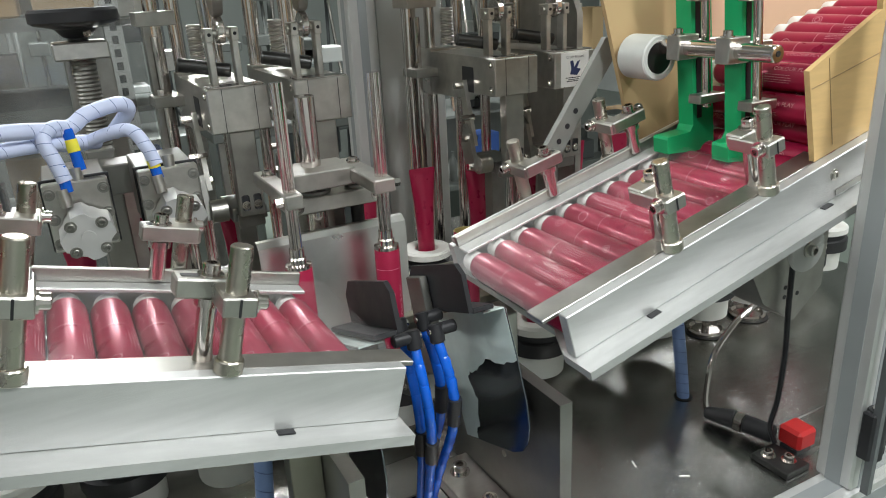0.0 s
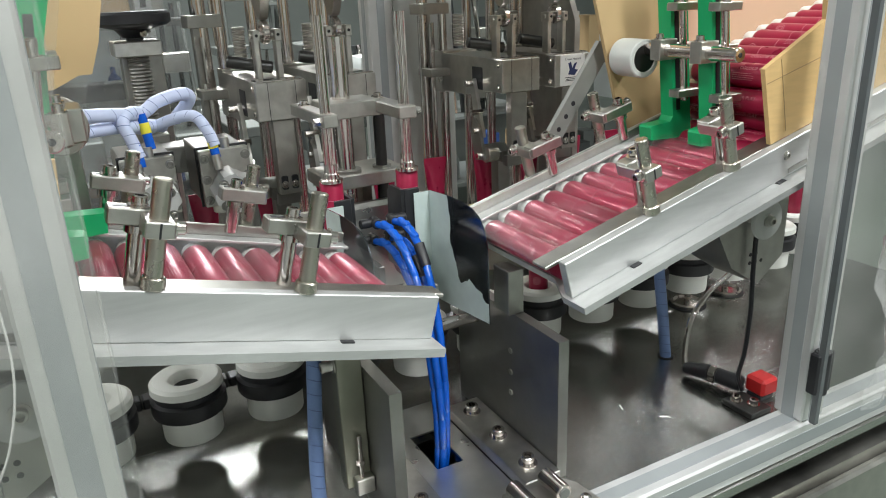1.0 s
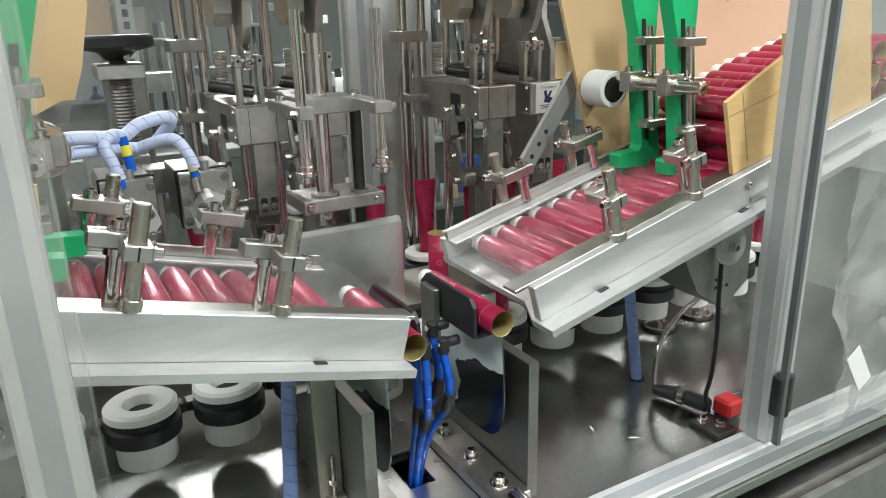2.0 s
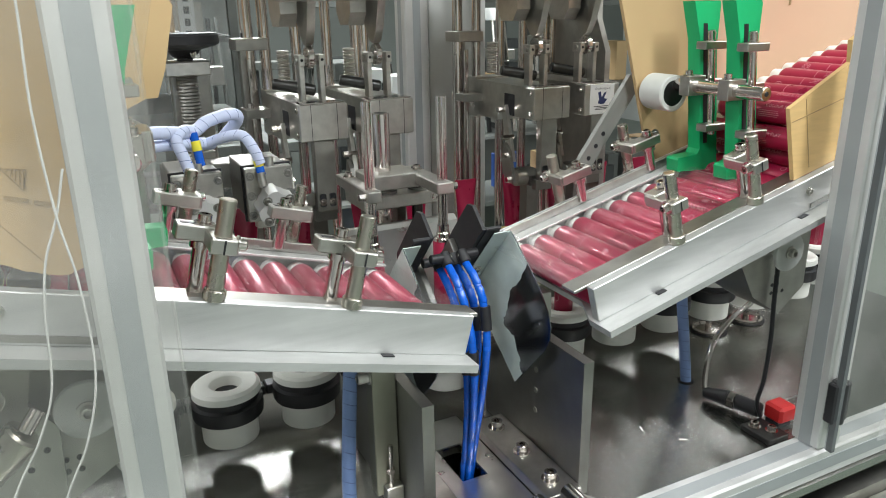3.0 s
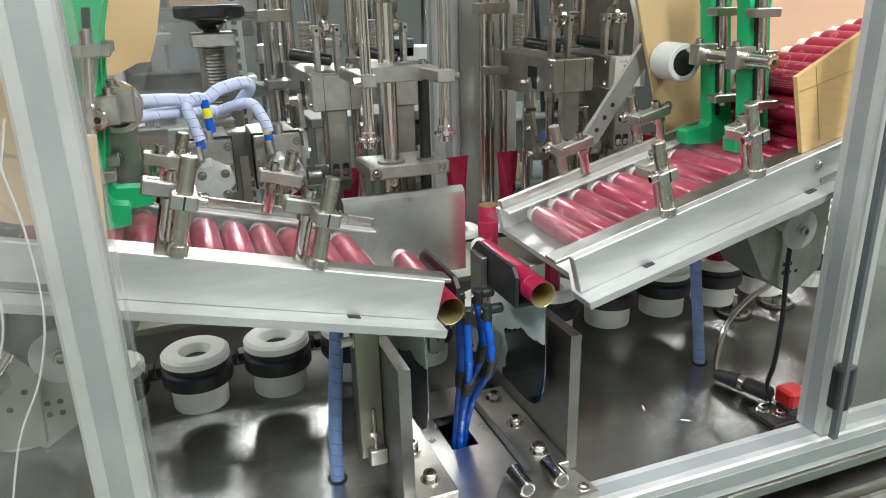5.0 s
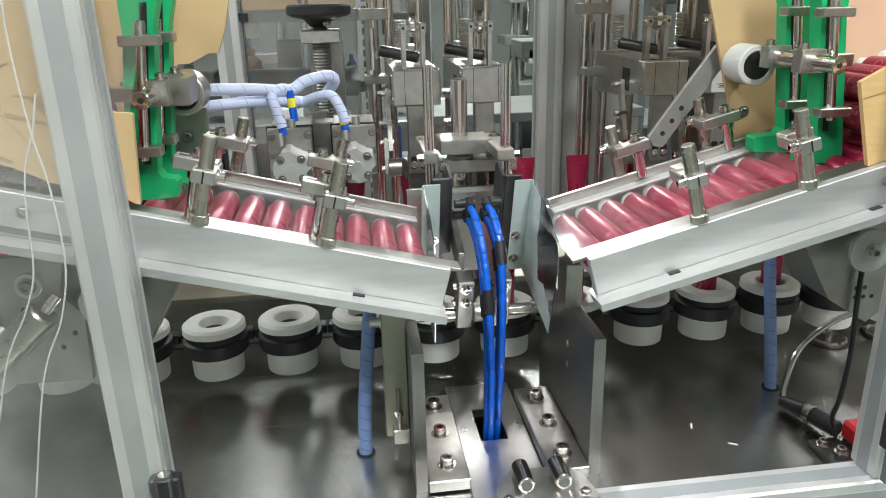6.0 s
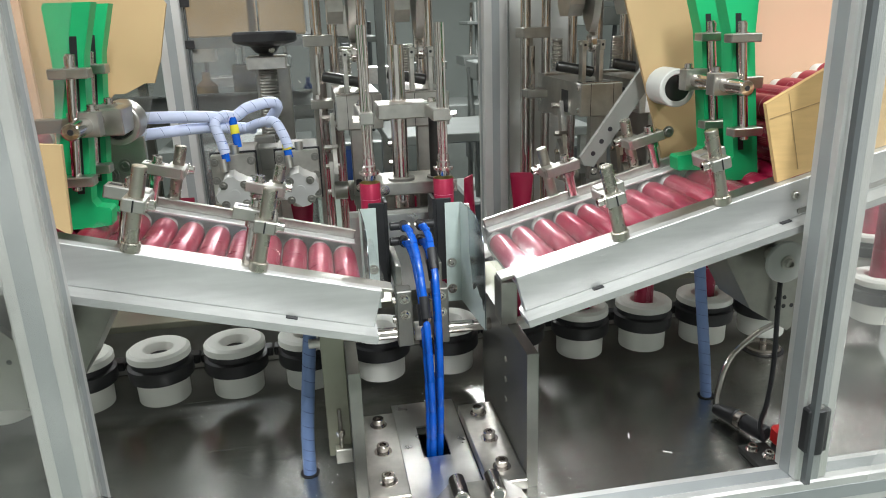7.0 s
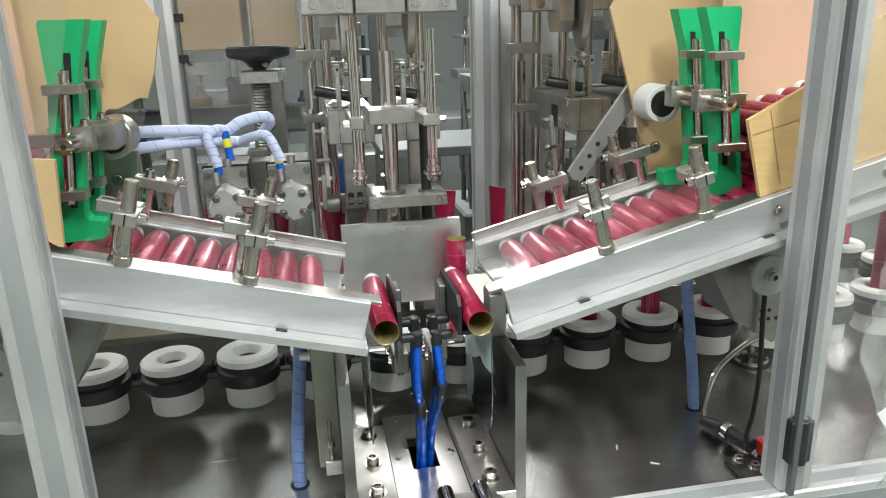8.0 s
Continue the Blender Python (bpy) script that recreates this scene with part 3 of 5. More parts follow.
        bolt(bm, (X - 0.011, yb - 0.004 if yb < 0 else yb + 0.006, zb + 0.007), (-1, 0, 0), 0.0052, 0.008, M)
        part("side_screw", bm, CHROME, block)


# ---------------------------------------------------------------- tubes
LETTERS = (("PROFESSIONAL", 0.0088, -0.036, 0.0), ("COLOUR PLAY", 0.0066, 0.022, 0.004), ("COLOUR PLAY", 0.0066, 0.030, -0.046))


def text_mesh(body, size):
    cu = bpy.data.curves.new("lettering", "FONT")
    cu.body, cu.size, cu.align_x, cu.align_y = body, size, "CENTER", "CENTER"
    cu.resolution_u = 2
    ob = bpy.data.objects.new("lettering", cu)
    scene.collection.objects.link(ob)
    dg = bpy.context.evaluated_depsgraph_get()
    me = bpy.data.meshes.new_from_object(ob.evaluated_get(dg))
    bpy.data.objects.remove(ob)
    return me


def tube_print_mesh():
    """Lettering, rules and a round badge wrapped on the tube's skin."""
    bm = bm_new()
    R = TUBE_R + 0.00012

    def wrap(x, y):
        # x runs along the tube, y round it
        a = -y / R
        return Vector((R * math.cos(a), R * math.sin(a), x))
    for body, size, pos, turn in LETTERS:
        me = text_mesh(body, size)
        off = len(bm.verts)
        bm.from_mesh(me)
        bm.verts.ensure_lookup_table()
        vs = bm.verts[off:]
        for v in vs:
            v.co = wrap(pos + v.co.x, v.co.y + turn)
        bpy.data.meshes.remove(me)
    for z, w in ((-0.012, 0.0007), (0.066, 0.0005)):
        add_lathe(bm, [(R, z), (R, z + w)], 32)
    # small print too fine to read: rows of short dashes
    rnd = random.Random(21)
    for y, x0, x1 in [(-0.008 - 0.0026 * i, 0.002, 0.026) for i in range(4)] + [(0.034 + 0.0026 * i, 0.0, 0.030) for i in range(4)] + [(-0.0062, -0.052, -0.020)]:
        x = x0
        while x < x1:
            w = rnd.uniform(0.0015, 0.0045)
            bm.faces.new([bm.verts.new(wrap(*p)) for p in ((x, y), (x + w, y), (x + w, y + 0.0006), (x, y + 0.0006))])
            x += w + 0.0009
    for cx, cy, r0, r1 in ((-0.047, 0.026, 0.0062, 0.0054), (-0.047, 0.026, 0.0036, 0.0026), (-0.040, -0.040, 0.0062, 0.0054), (0.034, 0.018, 0.0042, 0.0034), (0.034, 0.018, 0.0022, 0.0008), (0.048, -0.028, 0.0042, 0.0034)):
        ring = []
        for i in range(20):
            a = 2 * math.pi * i / 20
            ring.append((bm.verts.new(wrap(cx + r0 * math.cos(a), cy + r0 * math.sin(a))), bm.verts.new(wrap(cx + r1 * math.cos(a), cy + r1 * math.sin(a)))))
        for i in range(20):
            j = (i + 1) % 20
            bm.faces.new((ring[i][0], ring[j][0], ring[j][1], ring[i][1]))
    me = bpy.data.meshes.new("print")
    bm.to_mesh(me)
    bm.free()
    me.materials.append(TUBE_PRINT)
    return me


def build_tube_prototypes():
    """An open collapsible tube: red skin, gold lining, white screw cap; z runs from the cap to the open end."""
    h = TUBE_L / 2
    bm = bm_new()
    add_lathe(bm, [(0.0075, -h + 0.016), (0.0125, -h + 0.0175), (0.0147, -h + 0.0215), (TUBE_R, -h + 0.025), (TUBE_R, h - 0.0002), (TUBE_R - 0.0002, h)], 32)
    skin = mesh_of("skin", bm, TUBE_RED, 50)
    bm = bm_new()
    add_lathe(bm, [(TUBE_R - 0.0001, h), (TUBE_R - 0.0006, h - 0.0004), (TUBE_R - 0.0006, -h + 0.028), (0.004, -h + 0.02)], 32, cap1=True)
    lining = mesh_of("lining", bm, TUBE_GOLD, 50)
    bm = bm_new()
    rings = [(0.0100, -h), (0.0112, -h + 0.001), (0.0122, -h + 0.0165), (0.0115, -h + 0.0178)]
    add_lathe(bm, rings, 28, cap0=True, cap1=True)
    cap = mesh_of("cap", bm, CAP_WHITE, 50)
    return {"skin": skin, "lining": lining, "cap": cap, "print": tube_print_mesh()}


def make_tube(protos, at, label, group, names=("skin", "lining", "cap", "print")):
    th = thing("cosmetic_tube", at, label, "cosmetic tube", group)
    for n in names:
        ob = new(n, protos[n])
        ob.parent = th
        if n == "lining":
            ob["label"] = "gold-lacquered inside of the open tube"
        if n == "cap":
            ob["label"] = "white plastic screw cap"
    return th


def tube_pose(n, sg, t):
    """Where tube number n of one chute is at a time: rolling down, riding the arm, pushed into its puck, carried off."""
    k, s = phase(t)
    left = n - k + 1 - (ease((s - 0.10) / 0.22) if n <= k else ease((s - 0.46) / 0.24))
    spin0 = ((n * 67 + (30 if sg > 0 else 140)) % 360)
    lie = lambda x, z, spin, y=HOLD_Y: Matrix.Translation((sg * x, y, z)) @ pose(0, 0, 0, 90) @ pose(0, 0, 0, 0, 0, spin)
    c, q = math.cos(SLOPE), math.sin(SLOPE)
    if left > 0:
        d = left * LANE_STEP + LANE_GAP
        x, z = HOLD_X + d * c - TUBE_R * q, LANE_Z + d * q + TUBE_R * c
        if left < 1:
            w = ease(left)
            x1, z1 = HOLD_X + (LANE_STEP + LANE_GAP) * c - TUBE_R * q, LANE_Z + (LANE_STEP + LANE_GAP) * q + TUBE_R * c
            x, z = HOLD_X + (x1 - HOLD_X) * w, HOLD_Z + (z1 - HOLD_Z) * w
        return lie(x, z, spin0 + sg * math.degrees(d / TUBE_R) * 0.6, HOLD_Y + (LANE_Y - HOLD_Y) * ease(left))
    if k == n:
        u = arm_up(t)
        swing = Matrix.Translation((0, PIVOT_Y, PIVOT_Z)) @ pose(0, 0, 0, -90 * u) @ Matrix.Translation((0, -PIVOT_Y, -PIVOT_Z))
        m = swing @ lie(HOLD_X, HOLD_Z, spin0)
        if s > 0.74:
            m = Matrix.Translation((0, 0, min(0.0, plunger_tip(t) - 0.343))) @ m
        return m
    d = sg * HOLD_X + PITCH * (chain_steps(t) - 2 * (n + 1))
    x, y, a = loop_pose(d)
    return Matrix.Translation((x, y, 0.266 - TUBE_L / 2)) @ pose(0, 0, 0, 0, 0, a + spin0)


MOVING = []


def build_tubes():
    protos = build_tube_prototypes()
    # a filled tube, its end pressed flat
    bm = bm_new()
    seg, h = 28, TUBE_L / 2
    loops = []
    for z, f in ((-h + 0.0175, 0.0), (-h + 0.025, 0.0), (-0.02, 0.02), (0.03, 0.35), (h - 0.012, 0.93), (h - 0.008, 0.97), (h - 0.0055, 0.97), (h, 0.97)):
        r0 = 0.0125 if z < -h + 0.02 else TUBE_R
        a, b = r0 + (0.0232 - r0) * f, r0 + (0.0011 - r0) * f
        loops.append([bm.verts.new((a * math.cos(2 * math.pi * i / seg), b * math.sin(2 * math.pi * i / seg), z)) for i in range(seg)])
    for la, lb in zip(loops, loops[1:]):
        for i in range(seg):
            j = (i + 1) % seg
            bm.faces.new((la[i], la[j], lb[j], lb[i]))
    bm.faces.new(loops[-1])
    protos["sealed_skin"] = mesh_of("sealed_skin", bm, TUBE_RED, 40)
    for sg in (-1, 1):
        M = chute_matrix(sg)
        for n in range(-5, 24):
            lab = "crimson collapsible tube lying in the feed chute" if n >= 0 else "crimson open tube standing in a white puck"
            if n <= -4:
                th = make_tube(protos, Matrix.Identity(4), "filled crimson tube with a flat crimped end standing in a puck", "filled tubes on the rear run", ("sealed_skin", "cap"))
                th.children[0].name = "skin"
            else:
                th = make_tube(protos, Matrix.Identity(4), lab, "crimson cosmetic tubes")
            MOVING.append((th, lambda t, n=n, sg=sg: tube_pose(n, sg, t)))
        # the pile in the hopper
        rnd = random.Random(5 + sg)
        for row in range(1, 4):
            for i in range(11):
                X = 0.392 + i * 0.0305 + (0.01525 if row % 2 else 0) + row * 0.004
                if X > 0.71:
                    continue
                Z = TUBE_R + row * 0.0266
                p = M @ Vector((X, LANE_Y + rnd.uniform(-0.003, 0.004), Z))
                make_tube(protos, Matrix.Translation(p) @ pose(0, 0, 0, 90 + rnd.uniform(-1, 1)) @ pose(0, 0, 0, 0, 0, rnd.uniform(0, 360)),
                          "crimson collapsible tube piled in the hopper", "tubes piled in the hopper")
    # filled tubes on the rear run of the chain
    total = 2 * RUN + math.pi * (BACK_Y - FRONT_Y)
    d_right = RUN / 2 + math.pi * (BACK_Y - FRONT_Y) / 2
    for j in range(0, 40):
        d0 = HOLD_X + j * PITCH
        if 0.95 < d0 < d_right + RUN / 2 + 0.30:
            th = make_tube(protos, Matrix.Identity(4), "filled crimson tube with a flat crimped end standing in a puck", "filled tubes on the rear run",
                           ("sealed_skin", "cap"))
            th.children[0].name = "skin"

            def at(t, d0=d0, j=j):
                x, y, a = loop_pose(d0 + PITCH * chain_steps(t))
                return Matrix.Translation((x, y, 0.262 - TUBE_L / 2)) @ pose(0, 0, 0, 0, 0, a + (j * 37 % 19) - 9)
            MOVING.append((th, at))


# ---------------------------------------------------------------- puck chain
def build_pucks():
    protos = []
    bm = bm_new()
    add_lathe(bm, [(0.0150, 0.0965), (0.0172, 0.106), (0.0215, 0.1165), (0.0255, 0.119), (0.040, 0.1185), (0.0445, 0.115), (0.0450, 0.106), (0.040, 0.1035)], 36, cap0=True, cap1=True)
    cup = mesh_of("cup", bm, PUCK_WHITE)
    bm = bm_new()
    add_lathe(bm, [(0.0365, 0.038), (0.037, 0.040), (0.0375, 0.075), (0.03, 0.076)], 32, cap0=True, cap1=True)
    foot = mesh_of("foot", bm, PUCK_WHITE)
    bm = bm_new()
    add_lathe(bm, [(0.036, 0.073), (0.0455, 0.074), (0.0465, 0.076), (0.0465, 0.094), (0.0415, 0.096), (0.041, 0.1045)], 32, cap0=True, cap1=True)
    add_box(bm, (-0.0535, 0.012, 0.078), (0.0535, 0.034, 0.092), 0.002)
    ring = mesh_of("ring", bm, BLACK_RING)
    for j in range(40):
        th = thing("tube_puck", (0, 0, 0), "white nylon tube puck held in a dark chain link", "tube puck", "pucks on the oval chain")
        for n, me in (("cup", cup), ("foot", foot), ("ring", ring)):
            ob = new(n, me)
            ob.parent = th
            if n == "ring":
                ob["label"] = "dark plastic ring and chain link"
        d0 = HOLD_X + j * PITCH

        def at(t, d0=d0):
            x, y, a = loop_pose(d0 + PITCH * chain_steps(t))
            return Matrix.Translation((x, y, 0)) @ pose(0, 0, 0, 0, 0, a)
        MOVING.append((th, at))
    # plate inside the oval, on which the stations stand
    bm = bm_new()
    add_box(bm, (-0.80, 0.375, 0.0), (0.80, 0.455, 0.094), 0.002)
    solid("station_plinth", bm, STEEL_DARK, "dull steel plinth inside the chain on which the stations stand", "plinth", kind="structure")
    bm = bm_new()
    add_box(bm, (-0.86, 0.335, 0.0945), (0.86, 0.495, 0.106), 0.001)
    solid("plinth_plate", bm, GREEN_STEEL, "olive-grey steel plate lying on the plinth", "plate", kind="structure")

# ---------------------------------------------------------------- swing arm
# the sheet's outline and the edge to which its film is torn, along the arm and above the table
BLADE = ((-0.050, 0.2212), (-0.054, 0.173), (-0.055, 0.130), (-0.051, 0.105), (-0.043, 0.088), (-0.029, 0.077), (-0.010, 0.072), (0.039, 0.071), (0.090, 0.070), (0.096, 0.119), (0.106, 0.2212))
FILM_EDGE = ((-0.0538, 0.171), (-0.028, 0.165), (0.009, 0.165), (0.033, 0.152), (0.051, 0.147), (0.058, 0.140), (0.046, 0.118), (0.053, 0.097), (0.053, 0.088), (0.063, 0.083), (0.063, 0.0715))


def build_swing_arm():
    """Built lying down, in the space of its shaft."""
    th = thing("swing_arm", (0, PIVOT_Y, PIVOT_Z), "swing arm with two dark tube cradles and curved shutter sheets", "swing arm")
    dy, dz = -PIVOT_Y, -PIVOT_Z
    L = lambda x, y, z: Vector((x, y + dy, z + dz))
    bm = bm_new()
    add_rod(bm, (-0.098, 0, 0), (0.098, 0, 0), 0.0085, 20)
    part("shaft", bm, CHROME, th)
    bm = bm_new()
    add_rod(bm, (-0.012, 0, 0), (0.012, 0, 0), 0.0135, 20, bevel=0.001)
    add_rod(bm, (0.012, 0, 0), (0.022, 0, 0), 0.0105, 6)
    part("shaft_collar", bm, STEEL, th)
    for sg in (-1, 1):
        # cradle: side plate, floor and clamp
        x = HOLD_X
        bm = bm_new()
        add_prism(bm, [(-0.055 + dy, 0.226 + dz), (-0.055 + dy, 0.262 + dz), (-0.045 + dy, 0.272 + dz), (0.055 + dy, 0.272 + dz), (0.07 + dy, 0.258 + dz), (0.07 + dy, 0.226 + dz)],
                  sg * (x - 0.021), sg * (x - 0.0165), "x")
        part("cradle_side", bm, BLACK, th, "black cradle side plate")
        bm = bm_new()
        add_box(bm, L(sg * (x - 0.0165), -0.055, 0.2245), L(sg * (x + 0.006), 0.07, 0.2295), 0.001)
        part("cradle_floor", bm, BLACK, th)
        bm = bm_new()
        add_box(bm, L(sg * (x - 0.030), 0.02, 0.16), L(sg * (x - 0.0215), 0.055, 0.262), 0.001)
        part("cradle_bracket", bm, STEEL_DARK, th)
        bm = bm_new()
        add_box(bm, (sg * (x - 0.040), -0.066, -0.014), (sg * (x - 0.018), 0.016, 0.014), 0.0015)
        clamp = part("shaft_clamp", bm, STEEL_DARK, th, "split steel clamp on the shaft")
        screws(clamp, "clamp_screw", [(sg * (x - 0.029), yy, -0.014) for yy in (-0.055, -0.032)], (0, 0, -1), 0.005, 0.006)
        screws(clamp, "clamp_screw", [(sg * (x - 0.018) if sg < 0 else sg * (x - 0.040), yy, 0.0) for yy in (-0.05, -0.02)], (-1, 0, 0), 0.005, 0.005)
        # shutter sheet that closes the chute while the arm is up
        xs = x + 0.0190
        bm = bm_new()
        add_prism(bm, [(yy + dy, zz + dz) for yy, zz in BLADE], sg * xs, sg * (xs + 0.0012), "x")
        blade = part("shutter_sheet", bm, MIRROR_DARK, th, "dark mirror-bright shutter sheet")
        bm = bm_new()
        add_box(bm, L(sg * (x - 0.004), -0.0490, 0.2212), L(sg * xs, 0.105, 0.2224))
        flange = part("sheet_flange", bm, FILM, th, "film-covered bent flange of the shutter sheet")
        rnd = random.Random(3 + sg)
        rag = []
        for (ya, za), (yb, zb) in zip(FILM_EDGE, FILM_EDGE[1:]):
            for i in range(4):
                f = i / 4
                rag.append((ya + (yb - ya) * f + rnd.uniform(-0.0012, 0.0012) + dy, za + (zb - za) * f + rnd.uniform(-0.0016, 0.0016) + dz))
        film = [(yy + dy, zz + dz) for yy, zz in ((-0.0498, 0.2212), FILM_EDGE[0])] + rag[1:] + [(yy + dy, zz + dz) for yy, zz in (FILM_EDGE[-1], (0.0895, 0.0705), (0.1055, 0.2212))]
        bm = bm_new()
        add_prism(bm, film, sg * (xs - 0.0004), sg * (xs - 0.0001), "x")
        part("protective_film", bm, FILM, blade, "torn pale protective film on the sheet")
        bm = bm_new()
        add_prism(bm, film, sg * (xs + 0.0013), sg * (xs + 0.0016), "x")
        part("protective_film", bm, FILM, blade, "torn pale protective film on the sheet")
        screws(flange, "sheet_screw", [L(sg * (x + 0.004), yy, 0.2212) for yy in (0.043, 0.084)], (0, 0, -1), 0.0050, 0.004)
        # vacuum elbows
        for yy, zz in ((0.004, 0.224), (-0.022, 0.214)):
            bm = bm_new()
            add_rod(bm, L(sg * (x - 0.022), yy, zz), L(sg * 0.012, yy, zz), 0.0062, 14, bevel=0.001)
            add_rod(bm, L(sg * 0.012, yy, zz + 0.006), L(sg * 0.012, yy, zz - 0.012), 0.0072, 14, bevel=0.001)
            part("vacuum_elbow", bm, BLACK, th, "black push-in hose elbow")
            bm = bm_new()
            add_rod(bm, L(sg * 0.0125, yy, zz), L(sg * 0.004, yy, zz), 0.0035, 10)
            part("elbow_nut", bm, CHROME, th)
    MOVING.append((th, lambda t: Matrix.Translation((0, PIVOT_Y, PIVOT_Z)) @ pose(0, 0, 0, -90 * arm_up(t))))


def build_arm_hoses():
    """Blue hoses from the arm down into the slot, each in short rigid links."""
    N = 11
    for sg, yy, zz, hx, hy in ((-1, 0.004, 0.212, -0.008, 0.040), (1, 0.004, 0.212, 0.009, 0.070), (-1, -0.022, 0.202, -0.004, 0.034), (1, -0.022, 0.202, 0.008, 0.048)):
        def curve(t, sg=sg, yy=yy, zz=zz, hx=hx, hy=hy):
            m = Matrix.Translation((0, PIVOT_Y, PIVOT_Z)) @ pose(0, 0, 0, -90 * arm_up(t)) @ Matrix.Translation((0, -PIVOT_Y, -PIVOT_Z))
            p0 = m @ Vector((sg * 0.012, yy, zz))
            d0 = m.to_3x3() @ Vector((0, 0, -1))
            p3 = Vector((hx, hy, -0.02))
            p1 = p0 + d0 * (0.10 - 0.02 * arm_up(t)) + Vector((0.012 * arm_up(t) + sg * 0.009 * (1 - arm_up(t)), -0.03 * (1 - arm_up(t)), 0.025 * arm_up(t)))
            p2 = p3 + Vector((0.004, -0.02, 0.15))
            pts = []
            for i in range(N + 1):
                u = i / N
                pts.append(p0 * (1 - u) ** 3 + p1 * 3 * u * (1 - u) ** 2 + p2 * 3 * u * u * (1 - u) + p3 * u ** 3)
            return pts
        longest = max((b - a).length for t in (0.35, 1.0) for a, b in zip(curve(t), curve(t)[1:]))
        th = thing("air_hose", (0, 0, 0), "bright blue plastic air hose from the swing arm", "air hose", "blue air hoses of the swing arm")
        for i in range(N):
            bm = bm_new()
            h = longest / 2 * 0.9
            rings = [(0.0005, -h - 0.0045), (0.0034, -h - 0.003), (0.0049, -h), (0.0049, h), (0.0034, h + 0.003), (0.0005, h + 0.0045)]
            mat = HOSE_BLUE
            if i == (3 if sg > 0 else 5):
                rings = [(0.0045, -h), (0.0068, -h), (0.0068, h * 0.6), (0.0045, h * 0.6)]
                mat = BLACK
            add_lathe(bm, rings, 12, None, True, True)
            ob = part("hose_link" if mat is HOSE_BLUE else "hose_joiner", bm, mat, th, "" if mat is HOSE_BLUE else "black push-in hose joiner")

            def at(t, i=i, curve=curve):
                pts = curve(t)
                a, b = pts[i], pts[i + 1]
                return Matrix.Translation((a + b) / 2) @ (b - a).to_track_quat("Z", "X").to_matrix().to_4x4()
            MOVING.append((ob, at))


# ---------------------------------------------------------------- plunger over the tubes
def build_plunger():
    fx = thing("plunger_guide", (0, 0, 0), "steel guide block with bushes behind the shield", "guide block")
    bm = bm_new()
    add_box(bm, (-0.038, 0.285, 0.302), (0.088, 0.370, 0.322), 0.0015)
    plate = part("guide_plate", bm, STEEL, fx)
    bm = bm_new()
    add_rod(bm, (0.003, 0.31, 0.322), (0.003, 0.31, 0.326), 0.021, 24)
    add_rod(bm, (0.058, 0.31, 0.322), (0.058, 0.31, 0.325), 0.014, 24)
    part("bush", bm, STEEL_DARK, plate)
    bm = bm_new()
    add_rod(bm, (0.003, 0.345, 0.106), (0.003, 0.345, 0.302), 0.024, 24)
    part("cylinder_body", bm, STEEL_DARK, fx)
    bm = bm_new()
    add_box(bm, (0.035, 0.336, 0.106), (0.05, 0.365, 0.302), 0.001)
    part("support_leg", bm, STEEL_GREY, fx)
    screws(plate, "screw", [(-0.027, 0.285, 0.312), (0.077, 0.285, 0.312)], (0, -1, 0), 0.0055, 0.004)
    th = thing("tube_plunger", (0, 0, 0), "two fluted steel plunger rods on a moving crosshead", "plunger")
    bm = bm_new()
    add_box(bm, (-0.032, 0.270, 0.068), (0.046, 0.335, 0.090), 0.0015)
    part("crosshead", bm, STEEL, th)
    bm = bm_new()
    add_rod(bm, (0.003, 0.31, -0.10), (0.003, 0.31, 0.175), 0.0125, 20, bevel=0.001)
    part("guide_column", bm, CHROME, th)
    bm = bm_new()
    add_rod(bm, (0.058, 0.31, -0.13), (0.058, 0.31, 0.09), 0.0085, 18, bevel=0.001)
    part("dark_column", bm, BLACK_ROD, th, "blackened steel column")
    for sg in (-1, 1):
        x = sg * HOLD_X
        bm = bm_new()
        add_box(bm, (x - 0.010 - (0.006 if sg > 0 else 0), 0.195, 0.072), (x + 0.010, 0.33, 0.088), 0.0015)
        side = part("side_arm", bm, STEEL, th)
        bm = bm_new()
        add_prism(bm, [((0.0072 if a % 4 < 2 else 0.0060) * math.cos(2 * math.pi * a / 40) + x, (0.0072 if a % 4 < 2 else 0.0060) * math.sin(2 * math.pi * a / 40) + FRONT_Y) for a in range(40)],
                  0.02, 0.205, "z")
        part("fluted_rod", bm, CHROME, th)
        bm = bm_new()
        add_lathe(bm, [(0.006, 0.022), (0.0085, 0.022), (0.0085, 0.012), (0.010, 0.010), (0.010, 0.004), (0.0148, 0.003), (0.0148, -0.001), (0.0105, -0.003), (0.0085, -0.010), (0.002, -0.012)], 20,
                  Matrix.Translation((x, FRONT_Y, 0.001)), True, True)
        part("plunger_head", bm, CHROME, th)
        bm = bm_new()
        add_rod(bm, (x + sg * 0.010, 0.206, 0.080), (x + sg * 0.019, 0.206, 0.080), 0.0055, 6)
        part("clamp_nut", bm, CHROME, side)
        bm = bm_new()
        bolt(bm, (x, 0.30, 0.088), (0, 0, 1), 0.0055, 0.007)
        part("arm_screw", bm, CHROME, side)
    MOVING.append((th, lambda t: Matrix.Translation((0, 0, plunger_tip(t)))))
    # bright shield behind the tubes
    sh = thing("tube_shield", (0, 0, 0), "bright bent stainless shield behind the tubes", "shield")
    bm = bm_new()
    prof = [(0.2665, 0.15), (0.2655, 0.262), (0.2675, 0.2755), (0.274, 0.281), (0.279, 0.2815), (0.279, 0.2833), (0.2725, 0.2828), (0.2655, 0.2768), (0.2637, 0.263), (0.2647, 0.15)]
